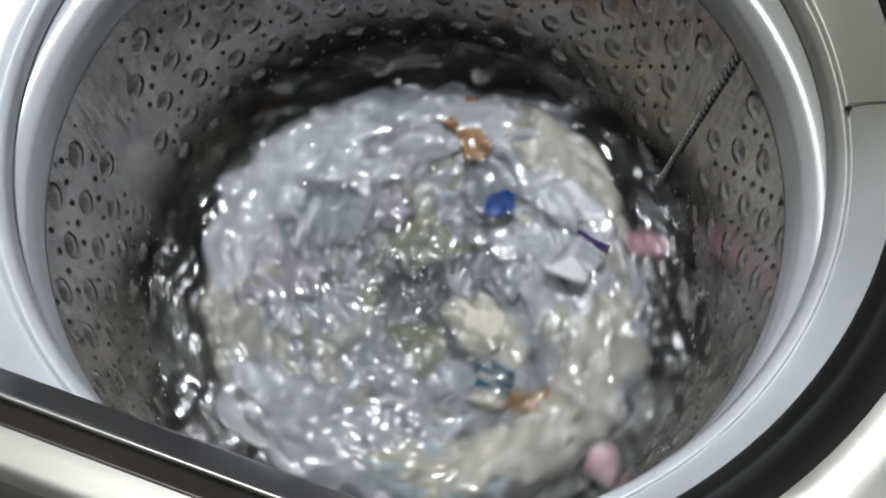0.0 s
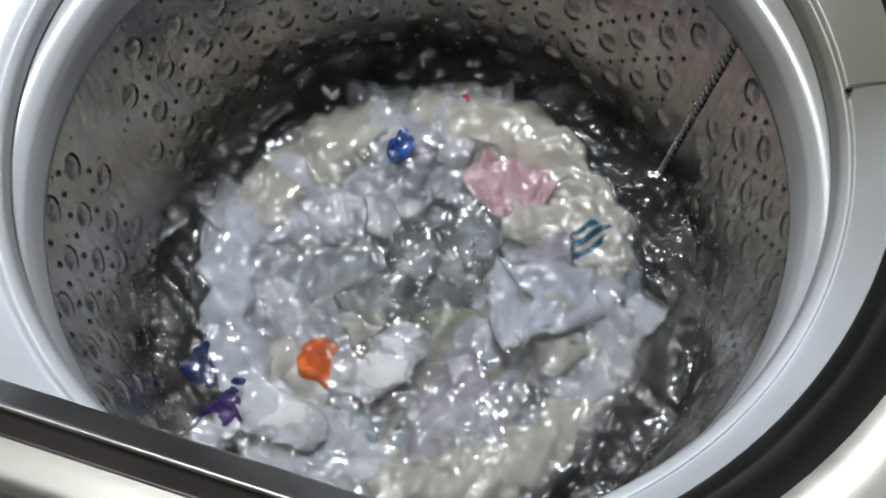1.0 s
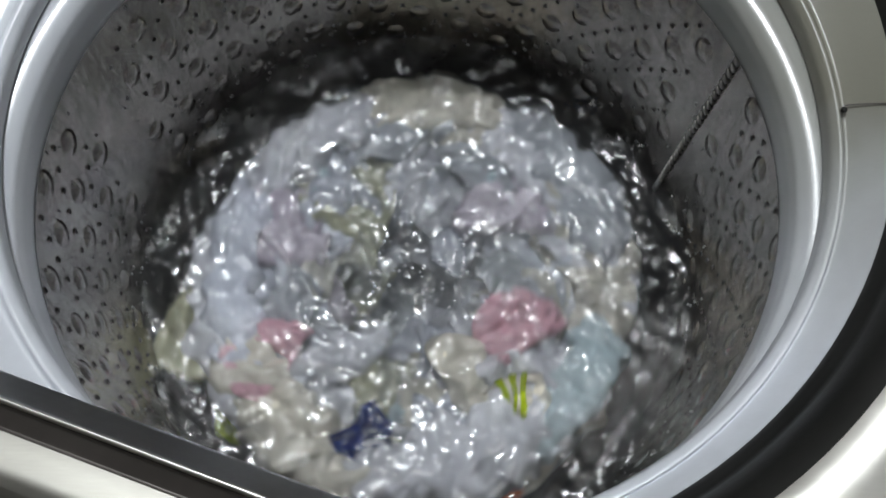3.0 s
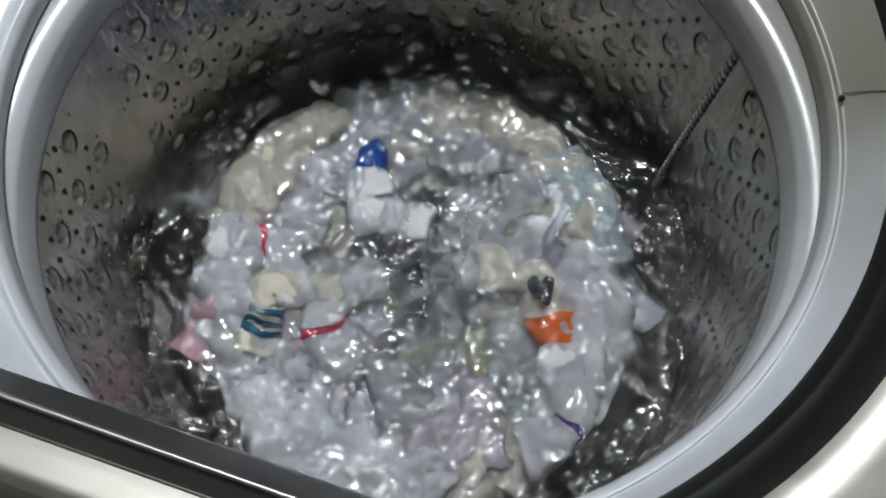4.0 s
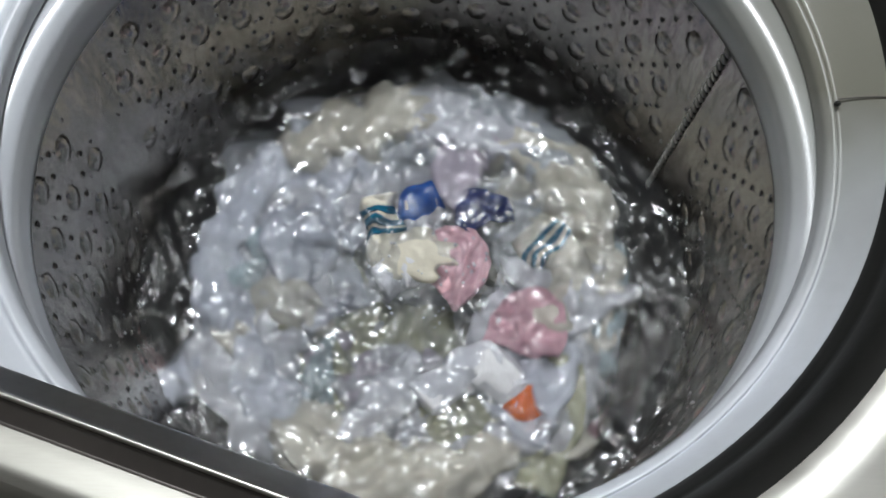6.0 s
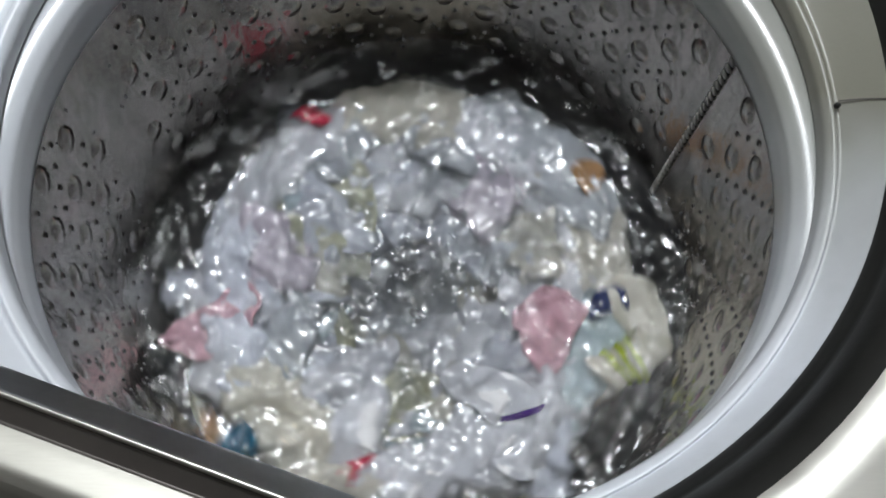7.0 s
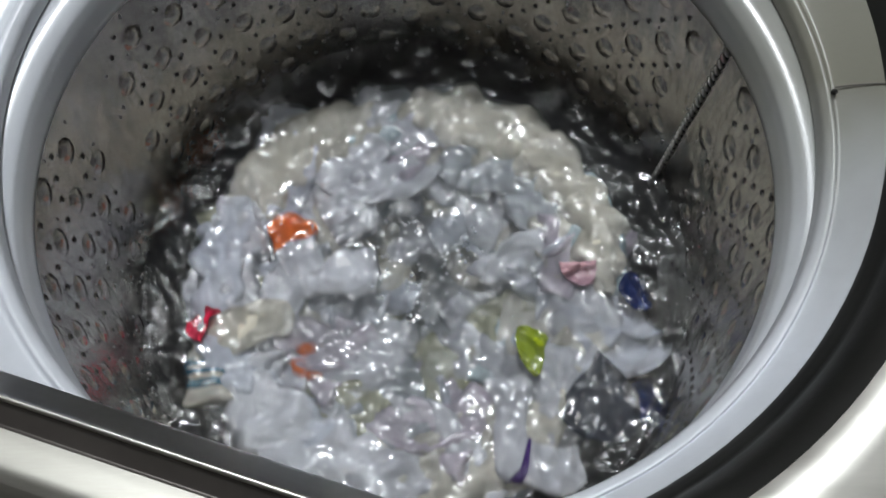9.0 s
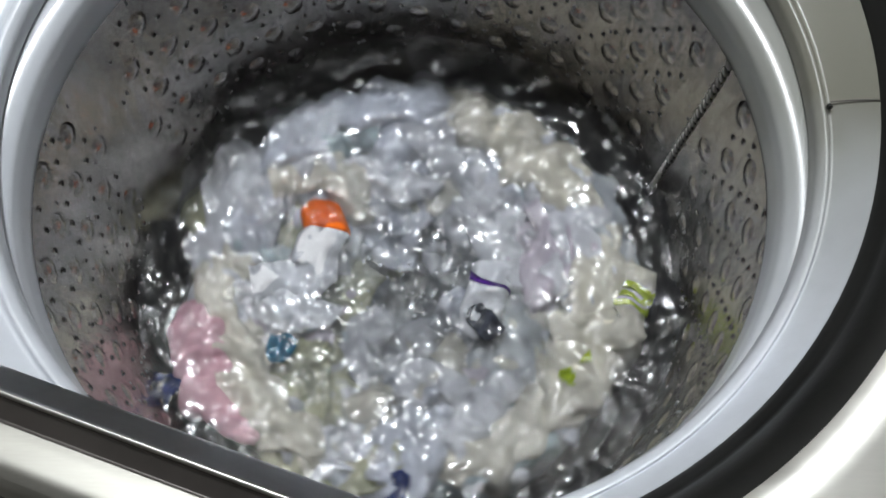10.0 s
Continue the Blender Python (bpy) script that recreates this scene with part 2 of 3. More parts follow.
def square_ring(centre, half, corner, z, steps=144):
    """A rounded square about centre, turned with the machine, one point for each step of angle."""
    pts = []
    for i in range(steps):
        a = 2 * math.pi * i / steps
        b = a - radians(TURN)
        c, s = math.cos(b), math.sin(b)
        k = (abs(c) ** 7 + abs(s) ** 7) ** (-1 / 7)
        pts.append((centre[0] + half * k * math.cos(a), centre[1] + half * k * math.sin(a), z))
    return pts


def circle(centre, r, z, steps=144):
    return [(centre[0] + r * math.cos(2 * math.pi * i / steps), centre[1] + r * math.sin(2 * math.pi * i / steps), z) for i in range(steps)]


def build_shell():
    # tub cover: from a raised inner bead to its outer rim
    prof = rounded([(0.2125, 0.0275), (0.2125, 0.036), (0.2165, 0.0402), (0.2205, 0.0368), (0.236, 0.0462), (0.2476, 0.053)], 0.003)
    rows = []
    for r, z in prof:
        k = min(1, max(0, (r - 0.2165) / (0.2476 - 0.2165)))
        rows.append(circle((COVER_C[0] + k * (DECK_C[0] - COVER_C[0]), COVER_C[1] + k * (DECK_C[1] - COVER_C[1])), r, z))
    cover = part("tub_cover", grid_mesh(rows, True), COVER, machine, "pale plastic ring, slightly yellowed, with shade coloured into its back right side")
    # joint line across the cover, with its small clip
    edge = []
    for n in range(9):
        k = n / 8
        r, z, a = 0.2215 + 0.026 * k, 0.0391 + 0.0142 * k, radians(-1.2 - 5.6 * k)
        kk = (r - 0.2165) / (0.2476 - 0.2165)
        x, y = COVER_C[0] + kk * (DECK_C[0] - COVER_C[0]) + r * math.cos(a), COVER_C[1] + kk * (DECK_C[1] - COVER_C[1]) + r * math.sin(a)
        edge.append([(x, y - 0.0004, z + 0.0005), (x, y + 0.0004, z + 0.0005)])
    part("joint", grid_mesh(edge), DARKMETAL, cover, "thin dark joint line")
    part("clip", box(0.003, 0.003, 0.003, 0.0008, pose(0.2215, 0.0145, 0.0405)), BLACK, cover, "small dark clip")
    # dark inner wall and satin deck; black on the lower deck curve imitates a dark reflection
    wall = rounded([(0.2475, 0.03), (0.2478, 0.054), (0.2505, 0.06), (0.252, 0.0625)], 0.003) + [(0.252 + 0.026 * (1 - math.cos(radians(a))), 0.0625 + 0.032 * math.sin(radians(a))) for a in range(6, 55, 6)]
    part("inner_wall", revolve(wall, DECK_C), BLACK, machine, "black wall inside the mouth, its upper curve a painted dark reflection")
    deck = [(0.252 + 0.026 * (1 - math.cos(radians(a))), 0.0625 + 0.032 * math.sin(radians(a))) for a in range(54, 91, 6)] + [(0.30, 0.0955)]
    rows = [circle(DECK_C, r, z) for r, z in deck] + [square_ring(DECK_C, 0.312, 0, 0.0955), square_ring(DECK_C, 0.322, 0, 0.093), square_ring(DECK_C, 0.325, 0, 0.085)]
    part("top_deck", grid_mesh(rows, True), SATIN, machine, "satin metallic top panel with rounded edge")
    rows = [square_ring(DECK_C, 0.3245, 0, z) for z in (0.0855, 0.02, -0.3, -0.6, FLOOR + 0.03)] + [square_ring(DECK_C, 0.31, 0, FLOOR + 0.02), square_ring(DECK_C, 0.31, 0, FLOOR)]
    part("cabinet", grid_mesh(rows, True), CABINET, machine, "pale grey painted steel cabinet")


def build_bar():
    """The lid's straight front rail, which crosses the mouth: polished chamfer, dark groove, bright round, grey edge."""
    d = Vector((0.113, -0.0365, 0)).normalized()
    o = Vector((-d.y, d.x, 0))  # towards the drum
    start = Vector((-0.134, -0.1485, 0)) - d * 0.09
    length = 0.31

    def run(name, prof, mat, label, closed=False):
        rows = []
        for u, z in prof:
            rows.append([tuple(start + d * (length * k / 6) + o * u + Vector((0, 0, z))) for k in range(7)])
        return part(name, grid_mesh(rows), mat, rail, label)

    rail = tagged(empty("lid_rail"), "", "")
    rail.parent = machine
    rail["label"] = "straight metallic rail across the mouth"
    run("chamfer", rounded([(0.0064, 0.09), (0.006, 0.0925), (-0.0012, 0.1075), (-0.0016, 0.108)], 0.0006), MIRROR, "polished sloping metal face")
    run("bead", rounded([(-0.0016, 0.1078), (-0.002, 0.1086), (-0.003, 0.1084), (-0.0036, 0.1065)], 0.0004), SATIN, "thin bright metal bead")
    run("groove", rounded([(-0.0036, 0.1066), (-0.0047, 0.1052), (-0.0112, 0.1035), (-0.0122, 0.1042)], 0.0008), DARKMETAL, "dark recessed groove")
    run("round", rounded([(-0.0122, 0.1042), (-0.0155, 0.1055), (-0.024, 0.1078), (-0.0285, 0.1065)], 0.003), RAIL, "bright rounded metal strip")
    run("shoulder", rounded([(-0.0285, 0.1065), (-0.0315, 0.105), (-0.0345, 0.102)], 0.001), RAIL, "grey shoulder of the rail")
    run("skirt", rounded([(-0.0345, 0.102), (-0.0368, 0.0985), (-0.0375, 0.09), (-0.038, 0.06)], 0.002), BLACK, "dark lower edge")
    run("underside", [(-0.038, 0.06), (0.0, 0.06), (0.0064, 0.09)], BLACK, "dark underside")


build_shell()
build_bar()

# the drum: a perforated steel shell that rocks under the plastic balance ring
SLOPE = -0.00435 / radians(1)  # fall of the hole rows, metres to a radian
STEP = radians(12)
SEAMS = (radians(21.0), radians(162.5), radians(281.0))


def near_seam(a, gap):
    return any(abs((a - s + math.pi) % (2 * math.pi) - math.pi) < gap for s in SEAMS)


def build_drum():
    prof = [(0.006, -0.35), (0.1, -0.352), (0.18, -0.348), (0.204, -0.338), (SHELL, -0.318)] + [(SHELL, -0.318 + 0.32 * k / 12) for k in range(1, 13)]
    shell = part("drum", revolve(prof, steps=180), STEEL, machine, "perforated stainless steel drum")
    ring = rounded([(0.2113, -0.008), (0.2045, -0.006), (LIP, 0.0), (0.2024, 0.0125), (0.2035, 0.0195), (0.2075, 0.0235), (0.2125, 0.0255), (0.226, 0.0262), (0.238, 0.024), (0.238, 0.01), (0.2138, -0.008)], 0.0022)
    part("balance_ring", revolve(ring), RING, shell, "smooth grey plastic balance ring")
    # holes: rows that fall at half a right angle, each a dark cup in a bright lip
    rims, cups = bmesh.new(), bmesh.new()
    for k in range(30):
        a0 = radians(0.92) + k * STEP
        for j in range(19):
            z = -0.026 - j * 0.0106
            a = a0 + (z + 0.0) / SLOPE
            if near_seam(a, radians(7.0)):
                continue
            r = 0.0015
            out = Vector((math.cos(a), math.sin(a), 0))
            side = Vector((-math.sin(a), math.cos(a), 0))
            mid = out * SHELL + Vector((0, 0, z))

            def ring_of(bm, rad, lift):
                return [bm.verts.new(mid - out * lift + side * (rad * math.cos(i * math.pi / 4)) + Vector((0, 0, rad * math.sin(i * math.pi / 4)))) for i in range(8)]

            o, i_ = ring_of(rims, r * 1.7, 0.0001), ring_of(rims, r * 1.05, 0.0006)
            for i in range(8):
                rims.faces.new((o[i], o[(i + 1) % 8], i_[(i + 1) % 8], i_[i]))
            cups.faces.new(ring_of(cups, r * 1.06, 0.0008))
    tagged(part("hole_rim", rims, DIMPLE, shell), kind="stuff")
    tagged(part("hole", cups, HOLE, shell, "small punched drain holes", False), kind="stuff")
    # pressed dimples, one mesh shared by all
    bm = bmesh.new()
    rings = [(0.0092 * math.sin(radians(a)), 0.0017 * 0.5 * (1 + math.cos(radians(2 * a)))) for a in (90, 72, 54, 36, 18)]
    vs = [[bm.verts.new((1.12 * r * math.cos(i * math.pi / 6), 0.95 * r * math.sin(i * math.pi / 6), h)) for i in range(12)] for r, h in rings]
    for p, q in zip(vs, vs[1:]):
        for i in range(12):
            bm.faces.new((p[i], p[(i + 1) % 12], q[(i + 1) % 12], q[i]))
    tip = bm.verts.new((0, 0, 0.0017))
    for i in range(12):
        bm.faces.new((vs[-1][i], vs[-1][(i + 1) % 12], tip))
    first = part("dimple", bm, STEEL, shell)
    count = 0
    for k in range(30):
        a0 = radians(0.92) + (k + 0.5) * STEP
        for j in range(7):
            z = -0.0265 - j * 0.0252 - (0.0126 if k % 2 else 0)
            a = a0 + z / SLOPE
            if near_seam(a, radians(5.5)) or z < -0.19:
                continue
            ob = first if count == 0 else new("dimple", first.data)
            ob.parent = shell
            m = Matrix.Translation((SHELL * math.cos(a), SHELL * math.sin(a), z)) @ Matrix.Rotation(a, 4, "Z") @ Matrix.Rotation(radians(-90), 4, "Y")
            ob.matrix_basis = m
            count += 1
    # the joined seam: interlocking slanted tabs down the wall
    a = SEAMS[0]
    tab = bmesh.new()
    bmesh.ops.create_icosphere(tab, subdivisions=2, radius=1, matrix=Matrix.Diagonal((0.0036, 0.0015, 0.0018, 1)))
    first = part("seam_tab", tab, TAB, shell)
    for j in range(30):
        z = -0.016 - j * 0.0064
        ob = first if j == 0 else new("seam_tab", first.data)
        ob.parent = shell
        ob.matrix_basis = Matrix.Translation(((SHELL - 0.0011) * math.cos(a), (SHELL - 0.0011) * math.sin(a), z)) @ Matrix.Rotation(a, 4, "Z") @ Matrix.Rotation(radians(-90), 4, "Y") @ Matrix.Rotation(radians(62), 4, "Z")
    part("seam_strip", grid_mesh([[((SHELL - 0.0004) * math.cos(a + u), (SHELL - 0.0004) * math.sin(a + u), z) for u in (-0.011, 0, 0.011)] for z in (-0.008, -0.1, -0.21)]), HOLE, shell, "dark gap behind the seam")
    # spray on the wall
    rng = random.Random(4)
    beads = bmesh.new()
    for k in range(420):
        a, z, r = rng.uniform(0, 2 * math.pi), LEVEL + 0.19 * rng.random() ** 1.6, rng.uniform(0.0006, 0.0018)
        m = Matrix.Translation((SHELL * math.cos(a), SHELL * math.sin(a), z)) @ Matrix.Rotation(a, 4, "Z") @ Matrix.Diagonal((0.5, 1, rng.uniform(1, 2.6), 1))
        bmesh.ops.create_icosphere(beads, subdivisions=1, radius=r, matrix=m)
    tagged(part("water_bead", beads, DROPS, shell, "drops of water running down the steel"), kind="stuff")
    return shell


drum = build_drum()

# ---- the wash ----
STROKES = ((-0.02, 1), (1.36, -1), (2.72, 1), (4.08, -1), (5.42, 1), (6.75, -1), (8.05, 1), (9.35, -1), (10.7, 1))


def swirl(t):
    """How far the wash has turned, in radians: strokes to and fro that start hard and die away."""
    total = 0.0
    for (a, sign), (b, _) in zip(STROKES, STROKES[1:]):
        if t > a:
            total += sign * radians(135) * (1 - math.exp(-(min(t, b) - a) / 0.5))
    return total


def build_water():
    rows = []
    for i in range(1, 131):
        r = SHELL * i / 130
        row = []
        for k in range(420):
            a = 2 * math.pi * k / 420
            x, y = r * math.cos(a), r * math.sin(a)
            h = 0.0055 * noise.noise((x * 20, y * 20, 3)) + 0.0032 * noise.noise((x * 48, y * 48, 7)) + 0.0014 * noise.noise((x * 125, y * 110, 1))
            h += 0.008 * (r / SHELL) ** 3 - 0.006 * math.exp(-(r / 0.05) ** 2)
            row.append((x, y, h))
        rows.append(row)
    ob = mesh_object("water", grid_mesh(rows[::-1], True), WATER)
    ob.matrix_basis = pose(0, 0, LEVEL)
    for k, depth in enumerate((0.007, 0.014, 0.021)):
        layer = [[(r * math.cos(a), r * math.sin(a), -depth + 0.003 * noise.noise((r * math.cos(a) * 25, r * math.sin(a) * 25, k * 5))) for a in (2 * math.pi * i / 72 for i in range(72))]
                 for r in (0.19 * (16 - q) / 16 for q in range(16))]
        tagged(part("suds", grid_mesh(layer, True), MURK, ob, "thin cloud of suds in the water"), kind="stuff")
    return tagged(ob, "churning soapy wash water with sharp ripples", "water", kind="structure")


water = build_water()


def fold_cloth(w, h, seed, n=30, folds=4, hem=False):
    """A wet cloth: a sheet folded over a few slanting lines, then crumpled."""
    rng = random.Random(seed)
    pts = [[Vector((w * (i / n - 0.5), h * (j / n - 0.5), 0)) for i in range(n + 1)] for j in range(n + 1)]
    for row in pts:  # limp, rounded corners
        for p in row:
            u, v = 2 * p.x / w, 2 * p.y / h
            p.x *= math.sqrt(1 - 0.45 * v * v)
            p.y *= math.sqrt(1 - 0.45 * u * u)
    for f in range(folds):
        a = rng.uniform(0, 2 * math.pi)
        nrm = Vector((math.cos(a), math.sin(a), 0))
        off = rng.uniform(0.12, 0.3) * min(w, h)
        for row in pts:
            for p in row:
                s = p.dot(nrm) - off
                if s > 0:
                    p -= nrm * (1.75 * s)
                    p.z += 0.0055 * min(1, s / 0.012) * (1 if f % 2 else -1)
    off = Vector((seed * 1.7, seed * 0.9, seed * 0.3))
    ang = rng.uniform(0, math.pi)
    c, s = math.cos(ang), math.sin(ang)
    for row in pts:
        for p in row:
            q = Vector((c * p.x + s * p.y, (-s * p.x + c * p.y) * 0.45, 0))
            ridge = 1 - abs(noise.noise(q * 42 + off)) * 2.2
            p.z += 0.008 * ridge + 0.006 * noise.noise(p * 60 + off) + 0.003 * (1 - 2 * abs(noise.noise(q * 105 + off))) + 0.0025 * noise.noise(p * 150 + off)
            p.x += 0.007 * noise.noise(p * 38 + off * 2)
            p.y += 0.007 * noise.noise(p * 38 + off * 3)
    if hem:
        edge = [[pts[0][i] for i in range(n)] + [pts[i][n] for i in range(n)] + [pts[n][n - i] for i in range(n)] + [pts[n - i][0] for i in range(n)]]
        edge.append([pts[1][max(1, min(n - 1, i))] for i in range(n)] + [pts[max(1, min(n - 1, i))][n - 1] for i in range(n)]
                    + [pts[n - 1][max(1, min(n - 1, n - i))] for i in range(n)] + [pts[max(1, min(n - 1, n - i))][1] for i in range(n)])
        return grid_mesh([[tuple(p + Vector((0, 0, dz))) for p in row] for row, dz in ((edge[1], 0.0006), (edge[0], 0.0012), (edge[0], -0.0016), (edge[1], -0.0012))], True)
    return grid_mesh([[tuple(p) for p in row] for row in pts])


def sock_tube(s0, s1, seed, at, grow=0.0, plump=1.0):
    """A stretch of a limp sock, from its toe (s = 0) to its cuff (s = 1), with the place s = at brought to the origin."""
    off = Vector((seed * 2.3, seed * 0.7, seed * 1.1))

    def line(s):
        bend = 1 / (1 + math.exp(-(s - 0.55) * 14))
        x = 0.112 * (s - 0.55) * (1 - 0.75 * bend)
        y = 0.072 * max(0, s - 0.5) ** 1.1 * 1.5 * (1 if seed % 2 else -1)
        return Vector((x, y, 0.004 * math.sin(9 * s + seed)))

    base = line(at)
    n = max(4, int((s1 - s0) * 40))
    rows = []
    for i in range(n + 1):
        s = s0 + (s1 - s0) * i / n
        p, q = line(s), line(s + 0.01)
        d = (q - p).normalized()
        side = Vector((-d.y, d.x, 0))
        k = math.sqrt(max(0.0, 1 - (1 - min(1, s / 0.14)) ** 2)) if s < 0.14 else 1.0
        w = (0.0175 * k * (1 + 0.12 * math.sin(7 * s + seed)) + grow) * plump
        h = (0.0085 * k + grow) * plump
        row = []
        for j in range(20):
            a = 2 * math.pi * j / 20
            v = p + side * (w * math.cos(a)) + Vector((0, 0, h * math.sin(a)))
            v += Vector((noise.noise(v * 45 + off), noise.noise(v * 45 + off * 2), 0)) * 0.008
            v.z += 0.006 * (1 - 2 * abs(noise.noise(Vector((v.x * 30, v.y * 70, v.z * 20)) + off))) + 0.003 * noise.noise(v * 110 + off)
            row.append(tuple(v - base))
        rows.append(row)
    bm = grid_mesh(rows, True)
    for row_index in (0, n):
        bm.verts.ensure_lookup_table()
        bm.faces.new([bm.verts[row_index * 20 + j] for j in range(20)])
    return bm


moving = []  # (object, rows)


def key_times():
    return [round(0.16 * k, 2) for k in range(63)] + [10.0]


def drifting(ob, rng, period, phase, start, high):
    """Rows for a cloth that comes up at the wall, drifts to the middle, goes under and out again below."""
    rows = []
    spin, tilt, own = rng.uniform(0, 360), rng.uniform(-10, 10), rng.uniform(-14, 14)
    wide = rng.uniform(0.118, 0.142)
    for t in key_times():
        u = (phase + t / period) % 1.0
        if u < 0.6:
            v = u / 0.6
            r, z = wide - (wide - 0.09) * v ** 1.6, high - 0.014 * v
        elif u < 0.7:
            v = (u - 0.6) / 0.1
            r, z = 0.09, high - 0.014 - v * 0.066
        elif u < 0.88:
            v = (u - 0.7) / 0.18
            r, z = 0.09 + (wide - 0.105) * v, high - 0.08
        else:
            v = (u - 0.88) / 0.12
            r, z = wide - 0.015 + 0.015 * v, high - 0.08 * (1 - v)
        a = start + swirl(t) * (0.85 + 0.3 * (1 - r / 0.17))
        rows.append((t, pose(r * math.cos(a), r * math.sin(a), z, tilt * math.sin(t * 1.7 + spin), tilt * math.cos(t * 1.3 + spin), spin + math.degrees(a) + own * t)))
    moving.append((ob, rows))


def wash_load():
    rng = random.Random(5)
    kinds = []
    for s in range(11):
        tone = (0, 3, 1, 0, 4, 2, 0, 3, 5, 0, 6)[s]
        size = ((0.15, 0.11), (0.19, 0.15), (0.17, 0.1))[s % 3]
        ob = mesh_object("cloth", fold_cloth(size[0], size[1], s + 1, folds=(4, 5, 4)[s % 3]), WHITES[tone])
        mod = ob.modifiers.new("thick", "SOLIDIFY")
        mod.thickness = 0.0022
        part("hem", fold_cloth(size[0], size[1], s + 1, folds=(4, 5, 4)[s % 3], hem=True), ob.data.materials[0], ob)
        tagged(ob, "crumpled wet %s cotton cloth adrift in the wash" % SHADES[tone], "laundry", "clothes in the wash")
        kinds.append(ob)
    for s in range(5):
        ob = mesh_object("sock", sock_tube(0.0, 0.9, s + 1, 0.5), WHITES[(0, 1, 0, 3, 1)[s]])
        part("cuff", sock_tube(0.88, 1.0, s + 1, 0.5, 0.0008), WHITES[(0, 1, 0, 3, 1)[s]], ob, "ribbed cuff")
        tagged(ob, "limp wet %s sock adrift in the wash" % ("white", "cream", "white", "bluish white", "cream")[s], "sock", "clothes in the wash")
        kinds.append(ob)
    total = 112
    for k in range(total):
        src = kinds[(k * 5 + k // 16) % 16]
        ob = src if src not in [m[0] for m in moving] else copy_thing(src, Matrix())
        drifting(ob, rng, 4.3, ((k * 0.618034) % 1.0), rng.uniform(0, 2 * math.pi), LEVEL - 0.031 + rng.uniform(-0.011, 0.009))


wash_load()


def arc_cloth(seed, r0, r1, span, centred=False):
    """A long wet cloth swept into an arc about the drum's axis, plump in the middle, with slanting creases and a lumpy border."""
    off = Vector((seed * 1.3, seed * 2.1, seed * 0.6))
    n, m = 60, 18
    shift = Vector(((r0 + r1) / 2 if centred else 0, 0, 0))
    rows = []
    for j in range(m + 1):
        v = 2 * j / m - 1
        row = []
        for i in range(n + 1):
            u = 2 * i / n - 1
            taper = (1 - abs(u) ** 3.2) ** 0.55
            half = 0.5 * (r1 - r0) * taper
            a = u * span / 2
            lump = 0.019 * noise.noise((a * 7, v * 1.4, seed)) + 0.006 * noise.noise((a * 19, v, seed + 9))
            r = (r0 + r1) / 2 + half * v + lump * abs(v)
            p = Vector((r * math.cos(a), r * math.sin(a), 0))
            q = Vector((a * 4.5 + v * 0.5, r * 22, 0)) + off
            z = 0.012 * taper * math.sqrt(max(0, 1 - v * v)) + 0.007 * (1 - 2.2 * abs(noise.noise(q))) + 0.003 * (1 - 2 * abs(noise.noise(q * 2.6)))
            z += 0.0025 * noise.noise(p * 130 + off) - 0.022 * max(0, abs(v) - 0.8) / 0.2
            row.append(tuple(p + Vector((0, 0, z)) - shift))
        rows.append(row)
    return grid_mesh(rows)


def rim_cloths():
    """Cloths that the whirl spreads along the rim of the load; each rises and sinks as it goes round."""
    rng = random.Random(21)
    for k in range(15):
        tone = (0, 1, 3, 0, 1, 0, 1, 2, 1, 0, 3, 1, 0, 5, 1)[k]
        out = rng.uniform(0.172, 0.188)
        ob = mesh_object("cloth", arc_cloth(k + 1, out - rng.uniform(0.045, 0.065), out, rng.uniform(0.75, 1.25)), WHITES[tone])
        ob.modifiers.new("thick", "SOLIDIFY").thickness = 0.0022
        tagged(ob, "long wet %s cotton cloth swept along the rim" % SHADES[tone], "laundry", "clothes in the wash")
        start, lag, ph = 2 * math.pi * k / 15 * 2.0 + rng.uniform(-0.2, 0.2), rng.uniform(0.8, 0.95), rng.uniform(0, 6.28)
        moving.append((ob, [(t, pose(0, 0, LEVEL - 0.03 + 0.009 * math.sin(2 * math.pi * t / 4.3 + ph), 0, 0, math.degrees(start + swirl(t) * lag))) for t in key_times()]))


rim_cloths()


def heap():
    """The mass of laundry below the surface, a lumpy body that turns with the wash."""
    rows = []
    for i in range(1, 49):
        r = 0.188 * i / 48
        row = []
        for k in range(160):
            a = 2 * math.pi * k / 160
            x, y = r * math.cos(a), r * math.sin(a)
            z = 0.02 * noise.noise((x * 16, y * 16, 2)) + 0.012 * (1 - 2 * abs(noise.noise((x * 34, y * 34, 5)))) + 0.004 * noise.noise((x * 120, y * 120, 9))
            row.append((x, y, z - 0.06 * max(0, (r - 0.165) / 0.023) ** 2 - 0.07 * math.exp(-(r / 0.06) ** 2)))
        rows.append(row)
    ob = mesh_object("sunken_laundry", grid_mesh(rows, True), WHITES[2])
    tagged(ob, "mass of pale laundry under the water", "laundry", kind="stuff")
    moving.append((ob, [(t, pose(0, 0, LEVEL - 0.095, 0, 0, math.degrees(swirl(t) * 0.8))) for t in key_times()]))


heap()


